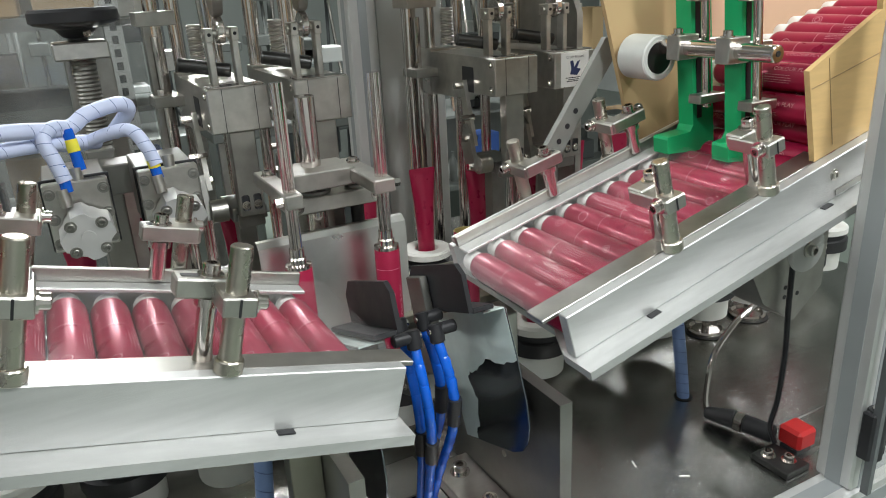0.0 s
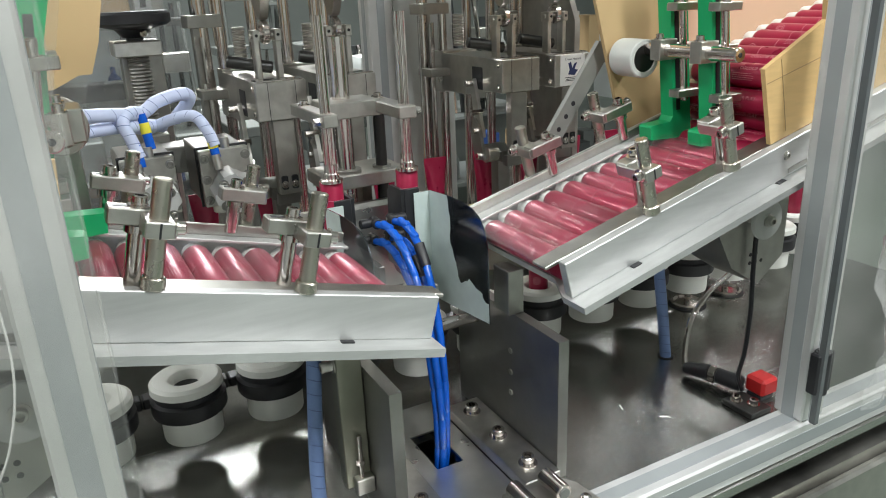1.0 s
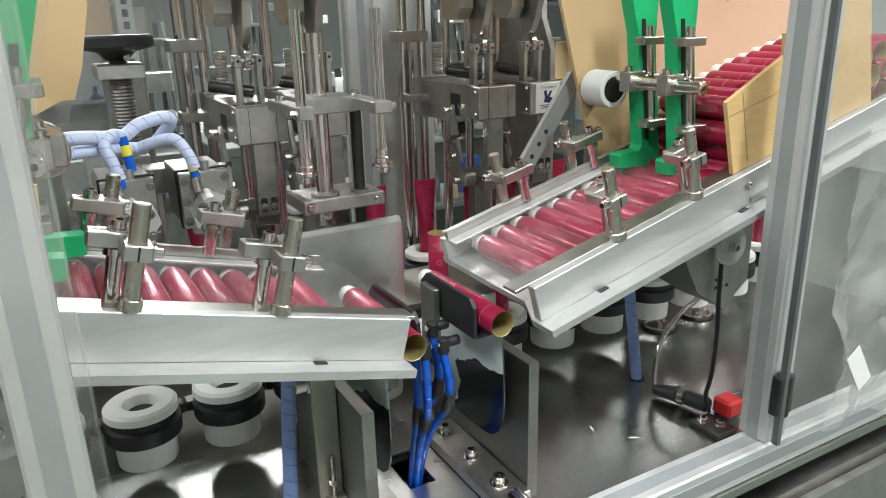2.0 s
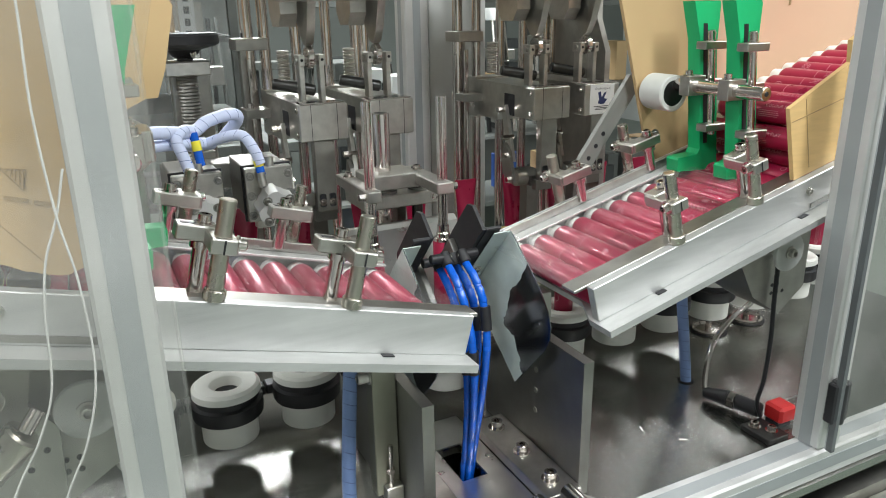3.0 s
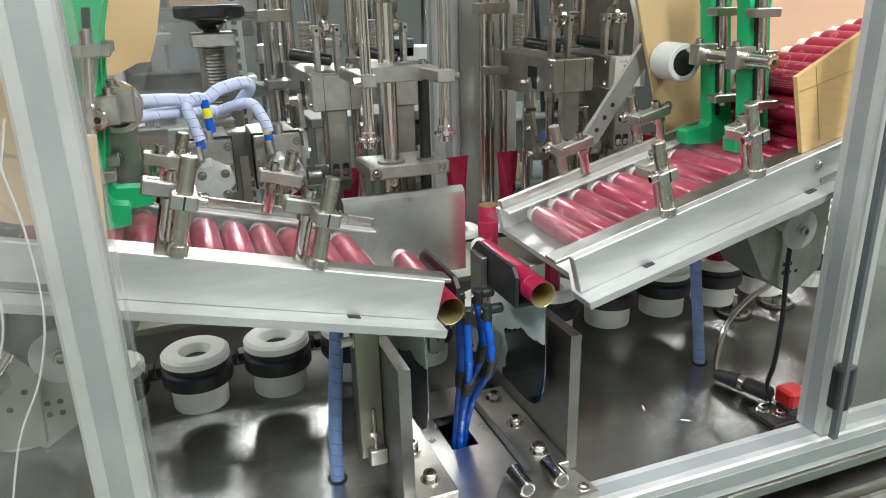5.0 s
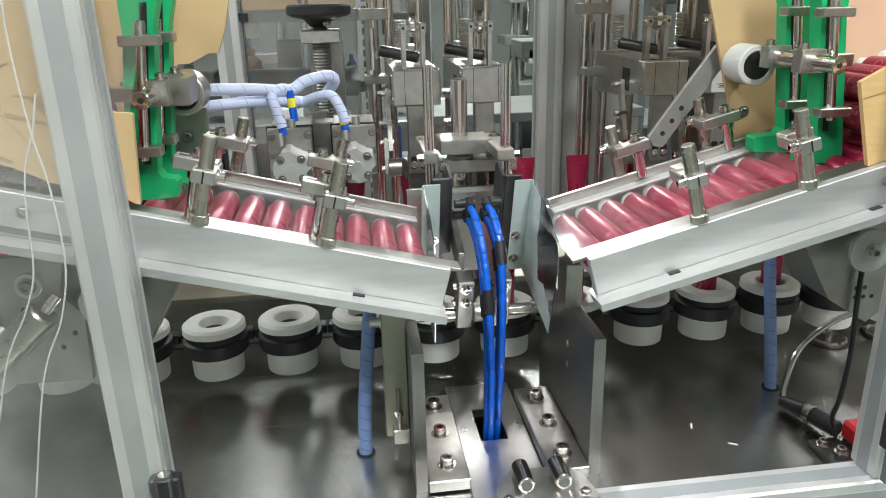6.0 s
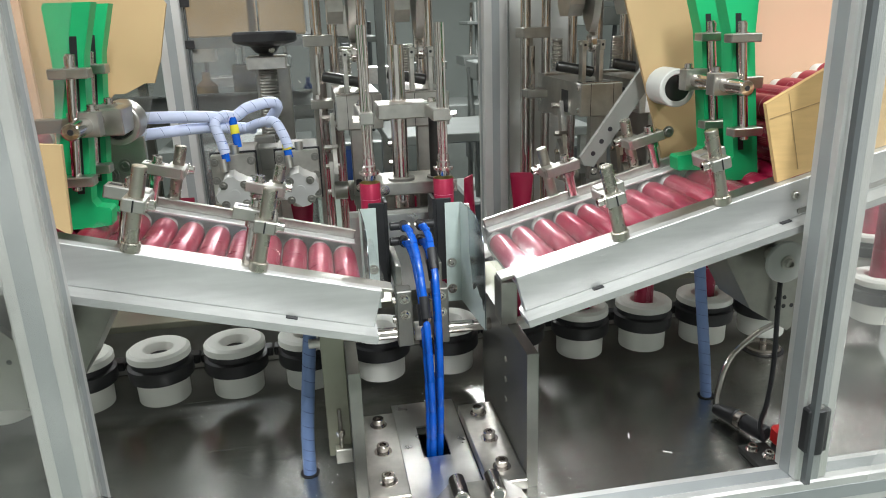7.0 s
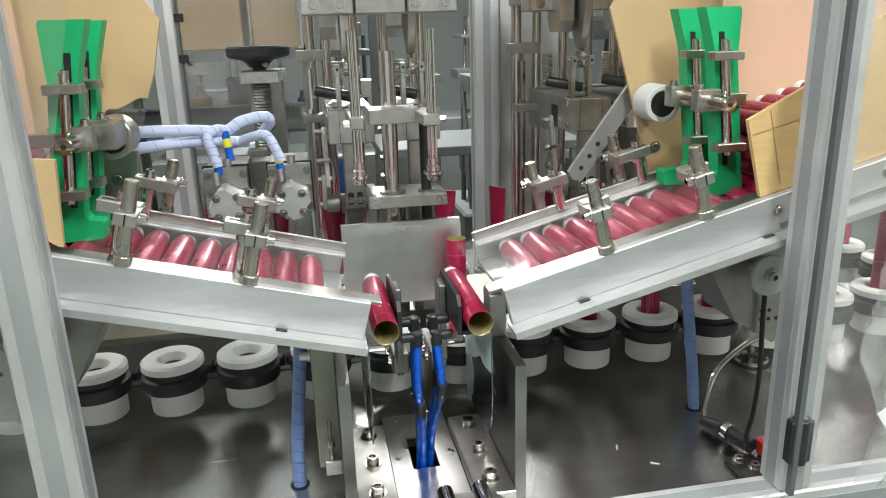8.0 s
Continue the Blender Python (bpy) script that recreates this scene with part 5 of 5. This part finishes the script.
# ---------------------------------------------------------------- filling valves
def build_valves():
    th = thing("handwheel_column", (0, 0, 0), "threaded column with a black handwheel above the filling heads", "handwheel column")
    bm = bm_new()
    cx, cy = -0.209, 0.705
    add_box(bm, (cx - 0.026, cy + 0.02, 0.108), (cx + 0.042, cy + 0.05, 0.482), 0.002)
    part("back_post", bm, STEEL_GREY, th)
    bm = bm_new()
    add_box(bm, (cx - 0.038, cy - 0.03, 0.478), (cx + 0.038, cy + 0.05, 0.503), 0.002)
    part("collar", bm, STEEL, th)
    bm = bm_new()
    rings = []
    z = 0.25
    while z < 0.478:
        rings += [(0.0165, z), (0.0185, z + 0.0025), (0.0165, z + 0.005)]
        z += 0.006
    add_lathe(bm, rings, 20, Matrix.Translation((cx, cy, 0)), True, True)
    part("threaded_spindle", bm, STEEL_DARK, th)
    bm = bm_new()
    add_lathe(bm, [(0.014, 0.503), (0.014, 0.508), (0.020, 0.510), (0.030, 0.522), (0.056, 0.528), (0.062, 0.532), (0.062, 0.546), (0.058, 0.55), (0.03, 0.548)], 36, Matrix.Translation((cx, cy, 0)), True, True)
    wheel = part("handwheel", bm, BLACK, th, "black moulded handwheel")
    bm = bm_new()
    bolt(bm, (cx + 0.012, cy - 0.022, 0.515), (0.3, -1, 0), 0.004, 0.004)
    part("grub_screw", bm, CHROME, wheel)
    for x, t in ((-0.2575, 0), (-0.158, 1)):
        v = thing("filling_valve", (x, 0.345, 0.008), "grey pneumatic filling valve with two hose fittings", "filling valve", "pair of filling valves")
        bm = bm_new()
        add_box(bm, (-0.033, 0.02, 0.285), (0.033, 0.131, 0.362), 0.0015)
        part("body_block", bm, STEEL_DARK, v)
        bm = bm_new()
        add_box(bm, (-0.034, 0.005, 0.284), (0.034, 0.02, 0.363), 0.0015)
        face = part("face_plate", bm, STEEL, v)
        # added black slab paints the dark gap between face plate and body
        bm = bm_new()
        add_box(bm, (-0.0365, 0.0202, 0.2815), (0.0365, 0.0245, 0.3655), 0.001)
        part("gasket", bm, BLACK, v, "black slab painted as the dark gap behind the face plate")
        screws(face, "plate_screw", [(sx, 0.005, z) for sx in (-0.028, 0.028) for z in (0.294, 0.323, 0.352)], (0, -1, 0), 0.0045, 0.003, STEEL_DARK)
        bm = bm_new()
        M = pose(0.002, -0.012, 0.310, 8)
        pts = []
        for i in range(24):
            a = 2 * math.pi * i / 24
            r = 0.026 + 0.0025 * (1 if (i % 6) < 3 else -1)
            pts.append((r * math.cos(a), r * math.sin(a)))
        add_prism(bm, pts, -0.020, 0.016, "y", M)
        cap = part("actuator", bm, ALU, v, "cast grey actuator cap")
        screws(cap, "cap_screw", [(0.022 * math.cos(math.pi / 4 + i * math.pi / 2), -0.020, 0.022 * math.sin(math.pi / 4 + i * math.pi / 2)) for i in range(4)], (0, -1, 0), 0.0045, 0.004, STEEL_DARK, m=M)
        bm = bm_new()
        add_rod(bm, (0, -0.0215, 0), (0, -0.020, 0), 0.008, 20, m=M)
        part("boss", bm, ALU, cap)
        bm = bm_new()
        add_rod(bm, (-0.012, -0.008, 0.338), (-0.014, -0.004, 0.358), 0.0065, 12)
        add_rod(bm, (0.004, 0.014, 0.362), (0.004, 0.016, 0.376), 0.0065, 12)
        part("hose_fitting", bm, STEEL, v)
        bm = bm_new()
        add_rod(bm, (0, 0.06, 0.262), (0, 0.06, 0.285), 0.016, 18)
        part("nozzle", bm, STEEL, v)
    st = thing("valve_stand", (0, 0, 0), "dull steel stand carrying the filling valves", "stand")
    bm = bm_new()
    add_box(bm, (-0.236, 0.530, 0.108), (-0.200, 0.56, 0.37), 0.002)
    add_box(bm, (-0.290, 0.476, 0.318), (-0.126, 0.530, 0.358), 0.002)
    part("stand_plate", bm, STEEL_DARK, st)
    # hose bundle in pale spiral wrap
    hb = [([(-0.262, 0.396, 0.368), (-0.268, 0.40, 0.392), (-0.274, 0.405, 0.414), (-0.262, 0.42, 0.424), (-0.245, 0.43, 0.42)], 0.0080, WRAP),
          ([(-0.166, 0.396, 0.372), (-0.172, 0.40, 0.392), (-0.185, 0.41, 0.412), (-0.210, 0.43, 0.408), (-0.240, 0.45, 0.396), (-0.262, 0.45, 0.40)], 0.0078, WRAP),
          ([(-0.58, 0.30, 0.430), (-0.48, 0.33, 0.434), (-0.37, 0.37, 0.432), (-0.30, 0.40, 0.427), (-0.25, 0.43, 0.420), (-0.225, 0.44, 0.432), (-0.19, 0.45, 0.438), (-0.180, 0.46, 0.428), (-0.20, 0.48, 0.40)], 0.0090, WRAP),
          ([(-0.58, 0.31, 0.404), (-0.48, 0.33, 0.406), (-0.37, 0.37, 0.408), (-0.30, 0.41, 0.408), (-0.25, 0.43, 0.404), (-0.22, 0.46, 0.396)], 0.0085, WRAP)]
    rnd = random.Random(2)
    for pts, r, mat in hb:
        pts = [(px - 0.004, py - 0.053, pz + 0.006) for px, py, pz in pts]
        h = thing("wrapped_hose", (0, 0, 0), "air hose in milky-white spiral wrap", "hose", "wrapped air hoses above the filling valves")
        bm = bm_new()
        add_hose(bm, pts, r, 12, 8)
        part("wrap", bm, mat, h)
        path = smooth_path(pts, 8)
        bm = bm_new()
        for i in range(2, len(path) - 2, 4):
            d = (path[i + 1] - path[i]).normalized()
            tilt = (d + Vector((0.2, 0.2, 0.45))).normalized()
            q = Matrix.Translation(path[i]) @ tilt.to_track_quat("Z", "Y").to_matrix().to_4x4()
            add_lathe(bm, [(r * 1.02, -0.0004), (r * 1.035, 0.0), (r * 1.02, 0.0004)], 12, q)
        part("wrap_seam", bm, WRAP_GAP, h, "dark gaps of the spiral wrap")["kind"] = "stuff"
    for a, b in (((-0.262, 0.396, 0.356), (-0.264, 0.398, 0.385)), ((-0.166, 0.396, 0.356), (-0.170, 0.398, 0.385)), ((-0.244, 0.416, 0.374), (-0.249, 0.424, 0.420))):
        h = thing("hose_end", (0, 0, 0), "blue hose end with a yellow tape ring", "hose", "blue hose ends")
        a, b = Vector(a) + Vector((-0.004, -0.053, 0.006)), Vector(b) + Vector((-0.004, -0.053, 0.006))
        bm = bm_new()
        add_rod(bm, a, b, 0.0062, 12)
        part("hose", bm, HOSE_BLUE, h)
        bm = bm_new()
        add_rod(bm, a + (b - a) * 0.45, a + (b - a) * 0.75, 0.0068, 12)
        part("tape_ring", bm, YELLOW, h, "yellow tape ring")


# ---------------------------------------------------------------- small things on the table
def build_small():
    for pts, lab in (([(-0.17, 0.022, 0.0), (-0.168, 0.025, 0.06), (-0.160, 0.032, 0.14), (-0.152, 0.04, 0.205), (-0.14, 0.06, 0.27)], "hose in pale blue spiral wrap rising from the table"),
                     ([(0.430, 0.088, 0.0), (0.427, 0.095, 0.06), (0.420, 0.103, 0.14), (0.414, 0.11, 0.22), (0.412, 0.117, 0.32)], "hose in pale blue spiral wrap rising from the table")):
        h = thing("wrapped_hose", (0, 0, 0), lab, "hose", "pale blue wrapped hoses on the table")
        bm = bm_new()
        add_hose(bm, pts, 0.0085, 12, 6)
        part("wrap", bm, WRAP_BLUE, h)
        bm = bm_new()
        add_lathe(bm, [(0.0125, 0.0004), (0.0125, 0.0010), (0.0086, 0.0012)], 20, Matrix.Translation(pts[0]), True, False)
        part("grommet", bm, BLACK, h, "dark grommet at the hose hole")
        path = smooth_path(pts, 8)
        bm = bm_new()
        for i in range(1, len(path) - 1, 2):
            d = (path[i + 1] - path[i]).normalized()
            tilt = (d + Vector((0.35, 0.1, 0.0))).normalized()
            q = Matrix.Translation(path[i]) @ tilt.to_track_quat("Z", "Y").to_matrix().to_4x4()
            add_lathe(bm, [(0.0088, -0.0005), (0.0092, 0.0), (0.0088, 0.0005)], 12, q)
        part("wrap_seam", bm, WRAP_GAP, h, "dark gaps of the spiral wrap")["kind"] = "stuff"
    # sensor plug with cable beside the post
    sp = thing("cable_plug", (0, 0, 0), "black cable plug lying on the table beside the post", "cable plug")
    bm = bm_new()
    add_rod(bm, (0.412, 0.032, 0.012), (0.425, -0.006, 0.016), 0.0085, 18, r2=0.0128, bevel=0.002)
    add_rod(bm, (0.428, -0.016, 0.0162), (0.438, -0.052, 0.0165), 0.0115, 18, bevel=0.002)
    part("plug_body", bm, BLACK, sp)
    bm = bm_new()
    add_rod(bm, (0.425, -0.006, 0.0162), (0.428, -0.016, 0.0162), 0.0131, 18, bevel=0.001)
    part("steel_ring", bm, CHROME, sp)
    bm = bm_new()
    add_hose(bm, [(0.413, 0.030, 0.012), (0.418, 0.038, 0.035), (0.440, 0.05, 0.08), (0.485, 0.058, 0.112), (0.535, 0.062, 0.135), (0.55, 0.06, 0.2)], 0.0042, 10, 6)
    part("clear_tube", bm, CHROME, sp, "clear plastic tube")
    fs = thing("foot_bracket", (0, 0, 0), "small dark steel foot with two bolts on the table", "bracket")
    bm = bm_new()
    add_box(bm, (0.396, -0.105, 0.0), (0.436, -0.055, 0.008), 0.001)
    part("foot", bm, BLACK_ROD, fs)
    screws(fs, "bolt", [(0.408, -0.069, 0.008), (0.420, -0.088, 0.008)], (0, 0, 1), 0.006, 0.008)
    rs = thing("red_sensor", (-0.010, -0.004, 0), "red safety sensor box with a black cable", "sensor")
    bm = bm_new()
    add_box(bm, (0.450, -0.082, 0.008), (0.482, -0.050, 0.034), 0.004)
    part("housing", bm, RED, rs)
    bm = bm_new()
    add_box(bm, (0.452, -0.078, 0.0), (0.478, -0.054, 0.008), 0.001)
    part("mount", bm, BLACK, rs)
    bm = bm_new()
    add_hose(bm, [(0.441, -0.055, 0.012), (0.436, -0.050, 0.035), (0.441, -0.052, 0.07), (0.444, -0.052, 0.13), (0.442, -0.05, 0.20), (0.440, -0.05, 0.285)], 0.0032, 8, 6)
    part("cable", bm, BLACK, rs, "black cable")
    # lifting rod in the bore
    for x, y in ((0.606, 0.213), (0.708, 0.217)):
        lr = thing("lifting_rod", (x, y, 0), "bright lifting rod with a ring in the table bore", "lifting rod", "lifting rods under the pucks")
        bm = bm_new()
        add_lathe(bm, [(0.030, 0.001), (0.030, 0.006), (0.026, 0.008), (0.022, 0.004)], 28, None, True, True)
        part("ring", bm, CHROME, lr)
        bm = bm_new()
        add_rod(bm, (0, 0, 0.003), (0, 0, 0.036), 0.006, 12)
        part("rod", bm, CHROME, lr)
    # scraps on the table
    for x, y, a in ((0.304, -0.038, 150), (0.27, 0.01, 70)):
        bm = bm_new()
        add_box(bm, (-0.006, -0.0008, 0.0), (0.006, 0.0008, 0.0008))
        solid("plastic_scrap", bm, CAP_WHITE, "tiny white plastic shaving on the table", "scrap", "plastic scraps", at=pose(x, y, 0.0, 0, 0, a))
    # hanging white cables behind the clear side door
    for pts in ([(-0.408, -0.190, 0.66), (-0.410, -0.190, 0.587), (-0.4125, -0.190, 0.53), (-0.410, -0.190, 0.467), (-0.4045, -0.190, 0.42), (-0.4045, -0.190, 0.358), (-0.417, -0.190, 0.307), (-0.443, -0.190, 0.248), (-0.48, -0.190, 0.10), (-0.50, -0.190, 0.048)],
                [(-0.402, -0.187, 0.495), (-0.410, -0.187, 0.466), (-0.421, -0.187, 0.437), (-0.427, -0.187, 0.403), (-0.432, -0.187, 0.35), (-0.446, -0.187, 0.313), (-0.474, -0.187, 0.257), (-0.52, -0.187, 0.10), (-0.54, -0.187, 0.048)]):
        bm = bm_new()
        add_hose(bm, pts, 0.0008, 8, 8)
        solid("hanging_cable", bm, WIRE_WHITE, "thin white cable hanging inside the clear side door", "cable", "hanging cables")
    # side column and air cylinder behind the side door
    ac = thing("air_cylinder", (0, 0, 0), "slanting satin air cylinder under the chute", "air cylinder")
    bm = bm_new()
    add_rod(bm, (-0.700, -0.112, 0.075), (-0.463, -0.112, 0.283), 0.0150, 24, bevel=0.002)
    part("barrel", bm, NICKEL, ac)
    bm = bm_new()
    add_rod(bm, (-0.463, -0.112, 0.283), (-0.452, -0.105, 0.296), 0.006, 14)
    part("piston_rod", bm, CHROME, ac)
    bm = bm_new()
    add_box(bm, (-0.725, -0.124, 0.0005), (-0.690, -0.100, 0.086), 0.001)
    part("foot_clevis", bm, STEEL, ac)
    bp = thing("bearing_plate", (0, 0, 0), "dull steel plate with a large washer under the chute", "plate")
    bm = bm_new()
    add_prism(bm, [(-0.523, 0.19), (-0.447, 0.188), (-0.443, 0.262), (-0.462, 0.285), (-0.452, 0.327), (-0.519, 0.327)], -0.075, -0.065, "y")
    part("plate", bm, STEEL_GREY, bp)
    bm = bm_new()
    add_rod(bm, (-0.489, -0.079, 0.298), (-0.489, -0.075, 0.298), 0.0135, 26, bevel=0.001)
    part("washer", bm, STEEL, bp)
    bm = bm_new()
    bolt(bm, (-0.489, -0.079, 0.298), (0, -1, 0), 0.006, 0.006)
    part("centre_screw", bm, STEEL_DARK, bp)
    for x, z in ((-0.510, 0.258), (-0.500, 0.256), (-0.499, 0.272), (-0.455, 0.243), (-0.469, 0.228)):
        bm = bm_new()
        add_rod(bm, (x, -0.0754, z), (x, -0.0748, z), 0.0028, 10)
        part("hole", bm, BLACK, bp)
    # crumpled clear film hanging on the right door
    rnd = random.Random(4)
    bm = bm_new()
    nx, nz = 22, 34
    grid = []
    for i in range(nx):
        col = []
        for j in range(nz):
            u, v = i / (nx - 1), j / (nz - 1)
            x = 0.452 + 0.20 * u + 0.012 * math.sin(9 * v + 3 * u)
            z = 0.055 + 0.36 * v + 0.01 * math.sin(7 * u)
            y = -0.212 - 0.010 * math.sin(11 * u + 5 * v) - 0.006 * math.sin(23 * u - 17 * v) + rnd.uniform(-0.0035, 0.0035)
            col.append(bm.verts.new((x, min(y, -0.2035), z)))
        grid.append(col)
    for i in range(nx - 1):
        for j in range(nz - 1):
            bm.faces.new((grid[i][j], grid[i + 1][j], grid[i + 1][j + 1], grid[i][j + 1]))
    ob = solid("plastic_film", bm, BAG, "crumpled clear plastic film hanging on the acrylic door", "plastic film")
    ob.visible_shadow = False
    # label on the right door
    bm = bm_new()
    add_box(bm, (-0.013, -0.0003, -0.032), (0.013, 0.0003, 0.032))
    solid("paper_tag", bm, WHITE_LABEL, "small white paper tag stuck to the clear door", "tag", at=pose(0.487, -0.2285, 0.142, 0, -35, 0))


# ---------------------------------------------------------------- far side of the hall
def build_background():
    rk = thing("slotted_rack", (0, 0, -0.85), "grey slotted-angle rack with brown cartons", "rack")
    for x, y in ((-0.105, 1.4), (-1.3, 1.4), (-0.105, 1.9), (-1.3, 1.9)):
        bm = bm_new()
        add_box(bm, (x - 0.02, y - 0.02, 0), (x + 0.02, y + 0.02, 2.4))
        part("upright", bm, PANEL_GREY, rk)
        if y < 1.5:
            bm = bm_new()
            for i in range(60):
                add_box(bm, (x - 0.007, y - 0.0215, 0.5 + i * 0.03), (x + 0.007, y - 0.0205, 0.518 + i * 0.03))
            part("slot_row", bm, FAR_DARK, rk)
    for z in (0.45, 1.15, 1.35, 1.95):
        bm = bm_new()
        add_box(bm, (-1.32, 1.38, z), (-0.085, 1.92, z + 0.03))
        part("shelf", bm, FAR_GREY, rk)
    rnd = random.Random(9)
    for z in (0.48, 1.38):
        x = -1.25
        while x < (-0.2 if z > 1 else -0.5):
            w = min(rnd.uniform(0.2, 0.4), -0.13 - x)
            h = rnd.uniform(0.22, 0.4)
            bm = bm_new()
            add_box(bm, (x, 1.45, 0), (x + w, 1.85, h), 0.004)
            solid("carton", bm, CARTON, "brown cardboard carton on the rack", "carton", "cartons on the rack", at=Matrix.Translation((0, 0, -0.85 + z)))
            x += w + 0.03
    # far machines
    for x, y, w, h in ((0.75, 2.1, 0.5, 1.2), (1.5, 2.4, 0.7, 1.5), (0.3, 3.2, 0.6, 1.4), (-2.0, 3.0, 0.8, 1.6), (-0.6, 3.6, 0.9, 1.3), (1.1, 4.2, 1.0, 1.5), (2.6, 3.5, 1.0, 1.7)):
        mc = thing("far_machine", (x, y, -0.85), "grey packing machine further back in the hall", "machine", "machines further back")
        bm = bm_new()
        add_box(bm, (-w / 2, 0, 0), (w / 2, 0.5, h * 0.55), 0.01)
        part("cabinet", bm, FAR_GREY, mc)
        for i in range(7):
            bm = bm_new()
            px = rnd.uniform(-w / 2 + 0.03, w / 2 - 0.03)
            add_rod(bm, (px, rnd.uniform(0.05, 0.4), h * 0.55), (px, 0.25, h), 0.012, 8)
            part("post", bm, rnd.choice((CHROME, FAR_DARK, FAR_GREY)), mc)
        for i in range(8):
            px, pz = rnd.uniform(-w / 2, w / 2 - 0.1), rnd.uniform(h * 0.55, h)
            bm = bm_new()
            add_box(bm, (px, 0.1, pz), (px + rnd.uniform(0.05, 0.2), 0.2 + rnd.uniform(0, 0.2), pz + rnd.uniform(0.02, 0.12)), 0.004)
            part("unit", bm, rnd.choice((FAR_DARK, FAR_GREY, STEEL, HALL_WALL)), mc)
    # shelves with bottles and boxes behind the machine
    for x0, x1, y, zs in ((-0.75, 0.15, 2.1, (-0.1, 0.22, 0.50, 0.74)), (0.95, 2.2, 1.9, (-0.2, 0.25, 0.6))):
        sh = thing("shelf_rack", (0, 0, 0), "grey shelf rack crowded with small boxes and bottles", "shelf rack", "crowded shelf racks")
        for z in zs:
            bm = bm_new()
            add_box(bm, (x0, y, z - 0.02), (x1, y + 0.35, z), 0.002)
            part("shelf", bm, FAR_GREY, sh)
        for x in (x0, x1):
            bm = bm_new()
            add_box(bm, (x - 0.015, y - 0.002, -0.85), (x + 0.015, y + 0.03, 0.95))
            part("upright", bm, FAR_GREY, sh)
        for z in zs:
            x = x0 + 0.04
            while x < x1 - 0.12:
                w, h = rnd.uniform(0.03, 0.13), rnd.uniform(0.05, 0.19)
                bm = bm_new()
                if rnd.random() < 0.45:
                    add_lathe(bm, [(w * 0.35, 0), (w * 0.38, 0.004), (w * 0.38, h * 0.7), (w * 0.15, h * 0.82), (w * 0.15, h)], 14, None, True, True)
                    nm, lb = "bottle", "small bottle on the shelf rack"
                else:
                    add_box(bm, (-w / 2, -0.05, 0), (w / 2, 0.05, h), 0.002)
                    nm, lb = "small_box", "small box on the shelf rack"
                solid(nm, bm, rnd.choice((CARTON, CARTON, HALL_WALL, FAR_DARK, FAR_GREY, FAR_BLUE, STEEL_GREY, TAN)), lb, nm.replace("_", " "), "goods on the shelf racks",
                      at=Matrix.Translation((x + w / 2, y + rnd.uniform(0.07, 0.2), z)))
                x += w + rnd.uniform(0.01, 0.05)
    tb = thing("work_table", (0.45, 1.5, -0.85), "steel work table with clear plastic bags", "table")
    bm = bm_new()
    add_box(bm, (-0.35, 0, 1.02), (0.35, 0.4, 1.05), 0.003)
    part("tabletop", bm, FAR_GREY, tb)
    for x in (-0.32, 0.32):
        for y in (0.03, 0.37):
            bm = bm_new()
            add_box(bm, (x - 0.015, y - 0.015, 0), (x + 0.015, y + 0.015, 1.02))
            part("leg", bm, STEEL_GREY, tb)
    bm = bm_new()
    add_box(bm, (0.0, 0.0, 0), (0.3, 0.25, 0.2), 0.01)
    solid("plastic_crate", bm, FAR_BLUE, "blue plastic crate on the floor by the table", "crate", at=Matrix.Translation((0.35, 1.62, -0.55)))
    bm = bm_new()
    add_box(bm, (0.0, 0.0, 0), (0.4, 0.35, 0.30), 0.01)
    solid("floor_block", bm, FAR_DARK, "dark plinth on the floor under the crate", "plinth", at=Matrix.Translation((0.30, 1.60, -0.85)))


build_hall()
build_bed()
build_frame()
build_brackets()
for side in (-1, 1):
    build_chute(side)
    build_hopper(side)
build_pucks()
build_tubes()
build_swing_arm()
build_arm_hoses()
build_plunger()
build_stations()
build_valves()
build_small()
build_background()


def motions():
    for ob, at in MOVING:
        key_thing(ob, at)


motions()
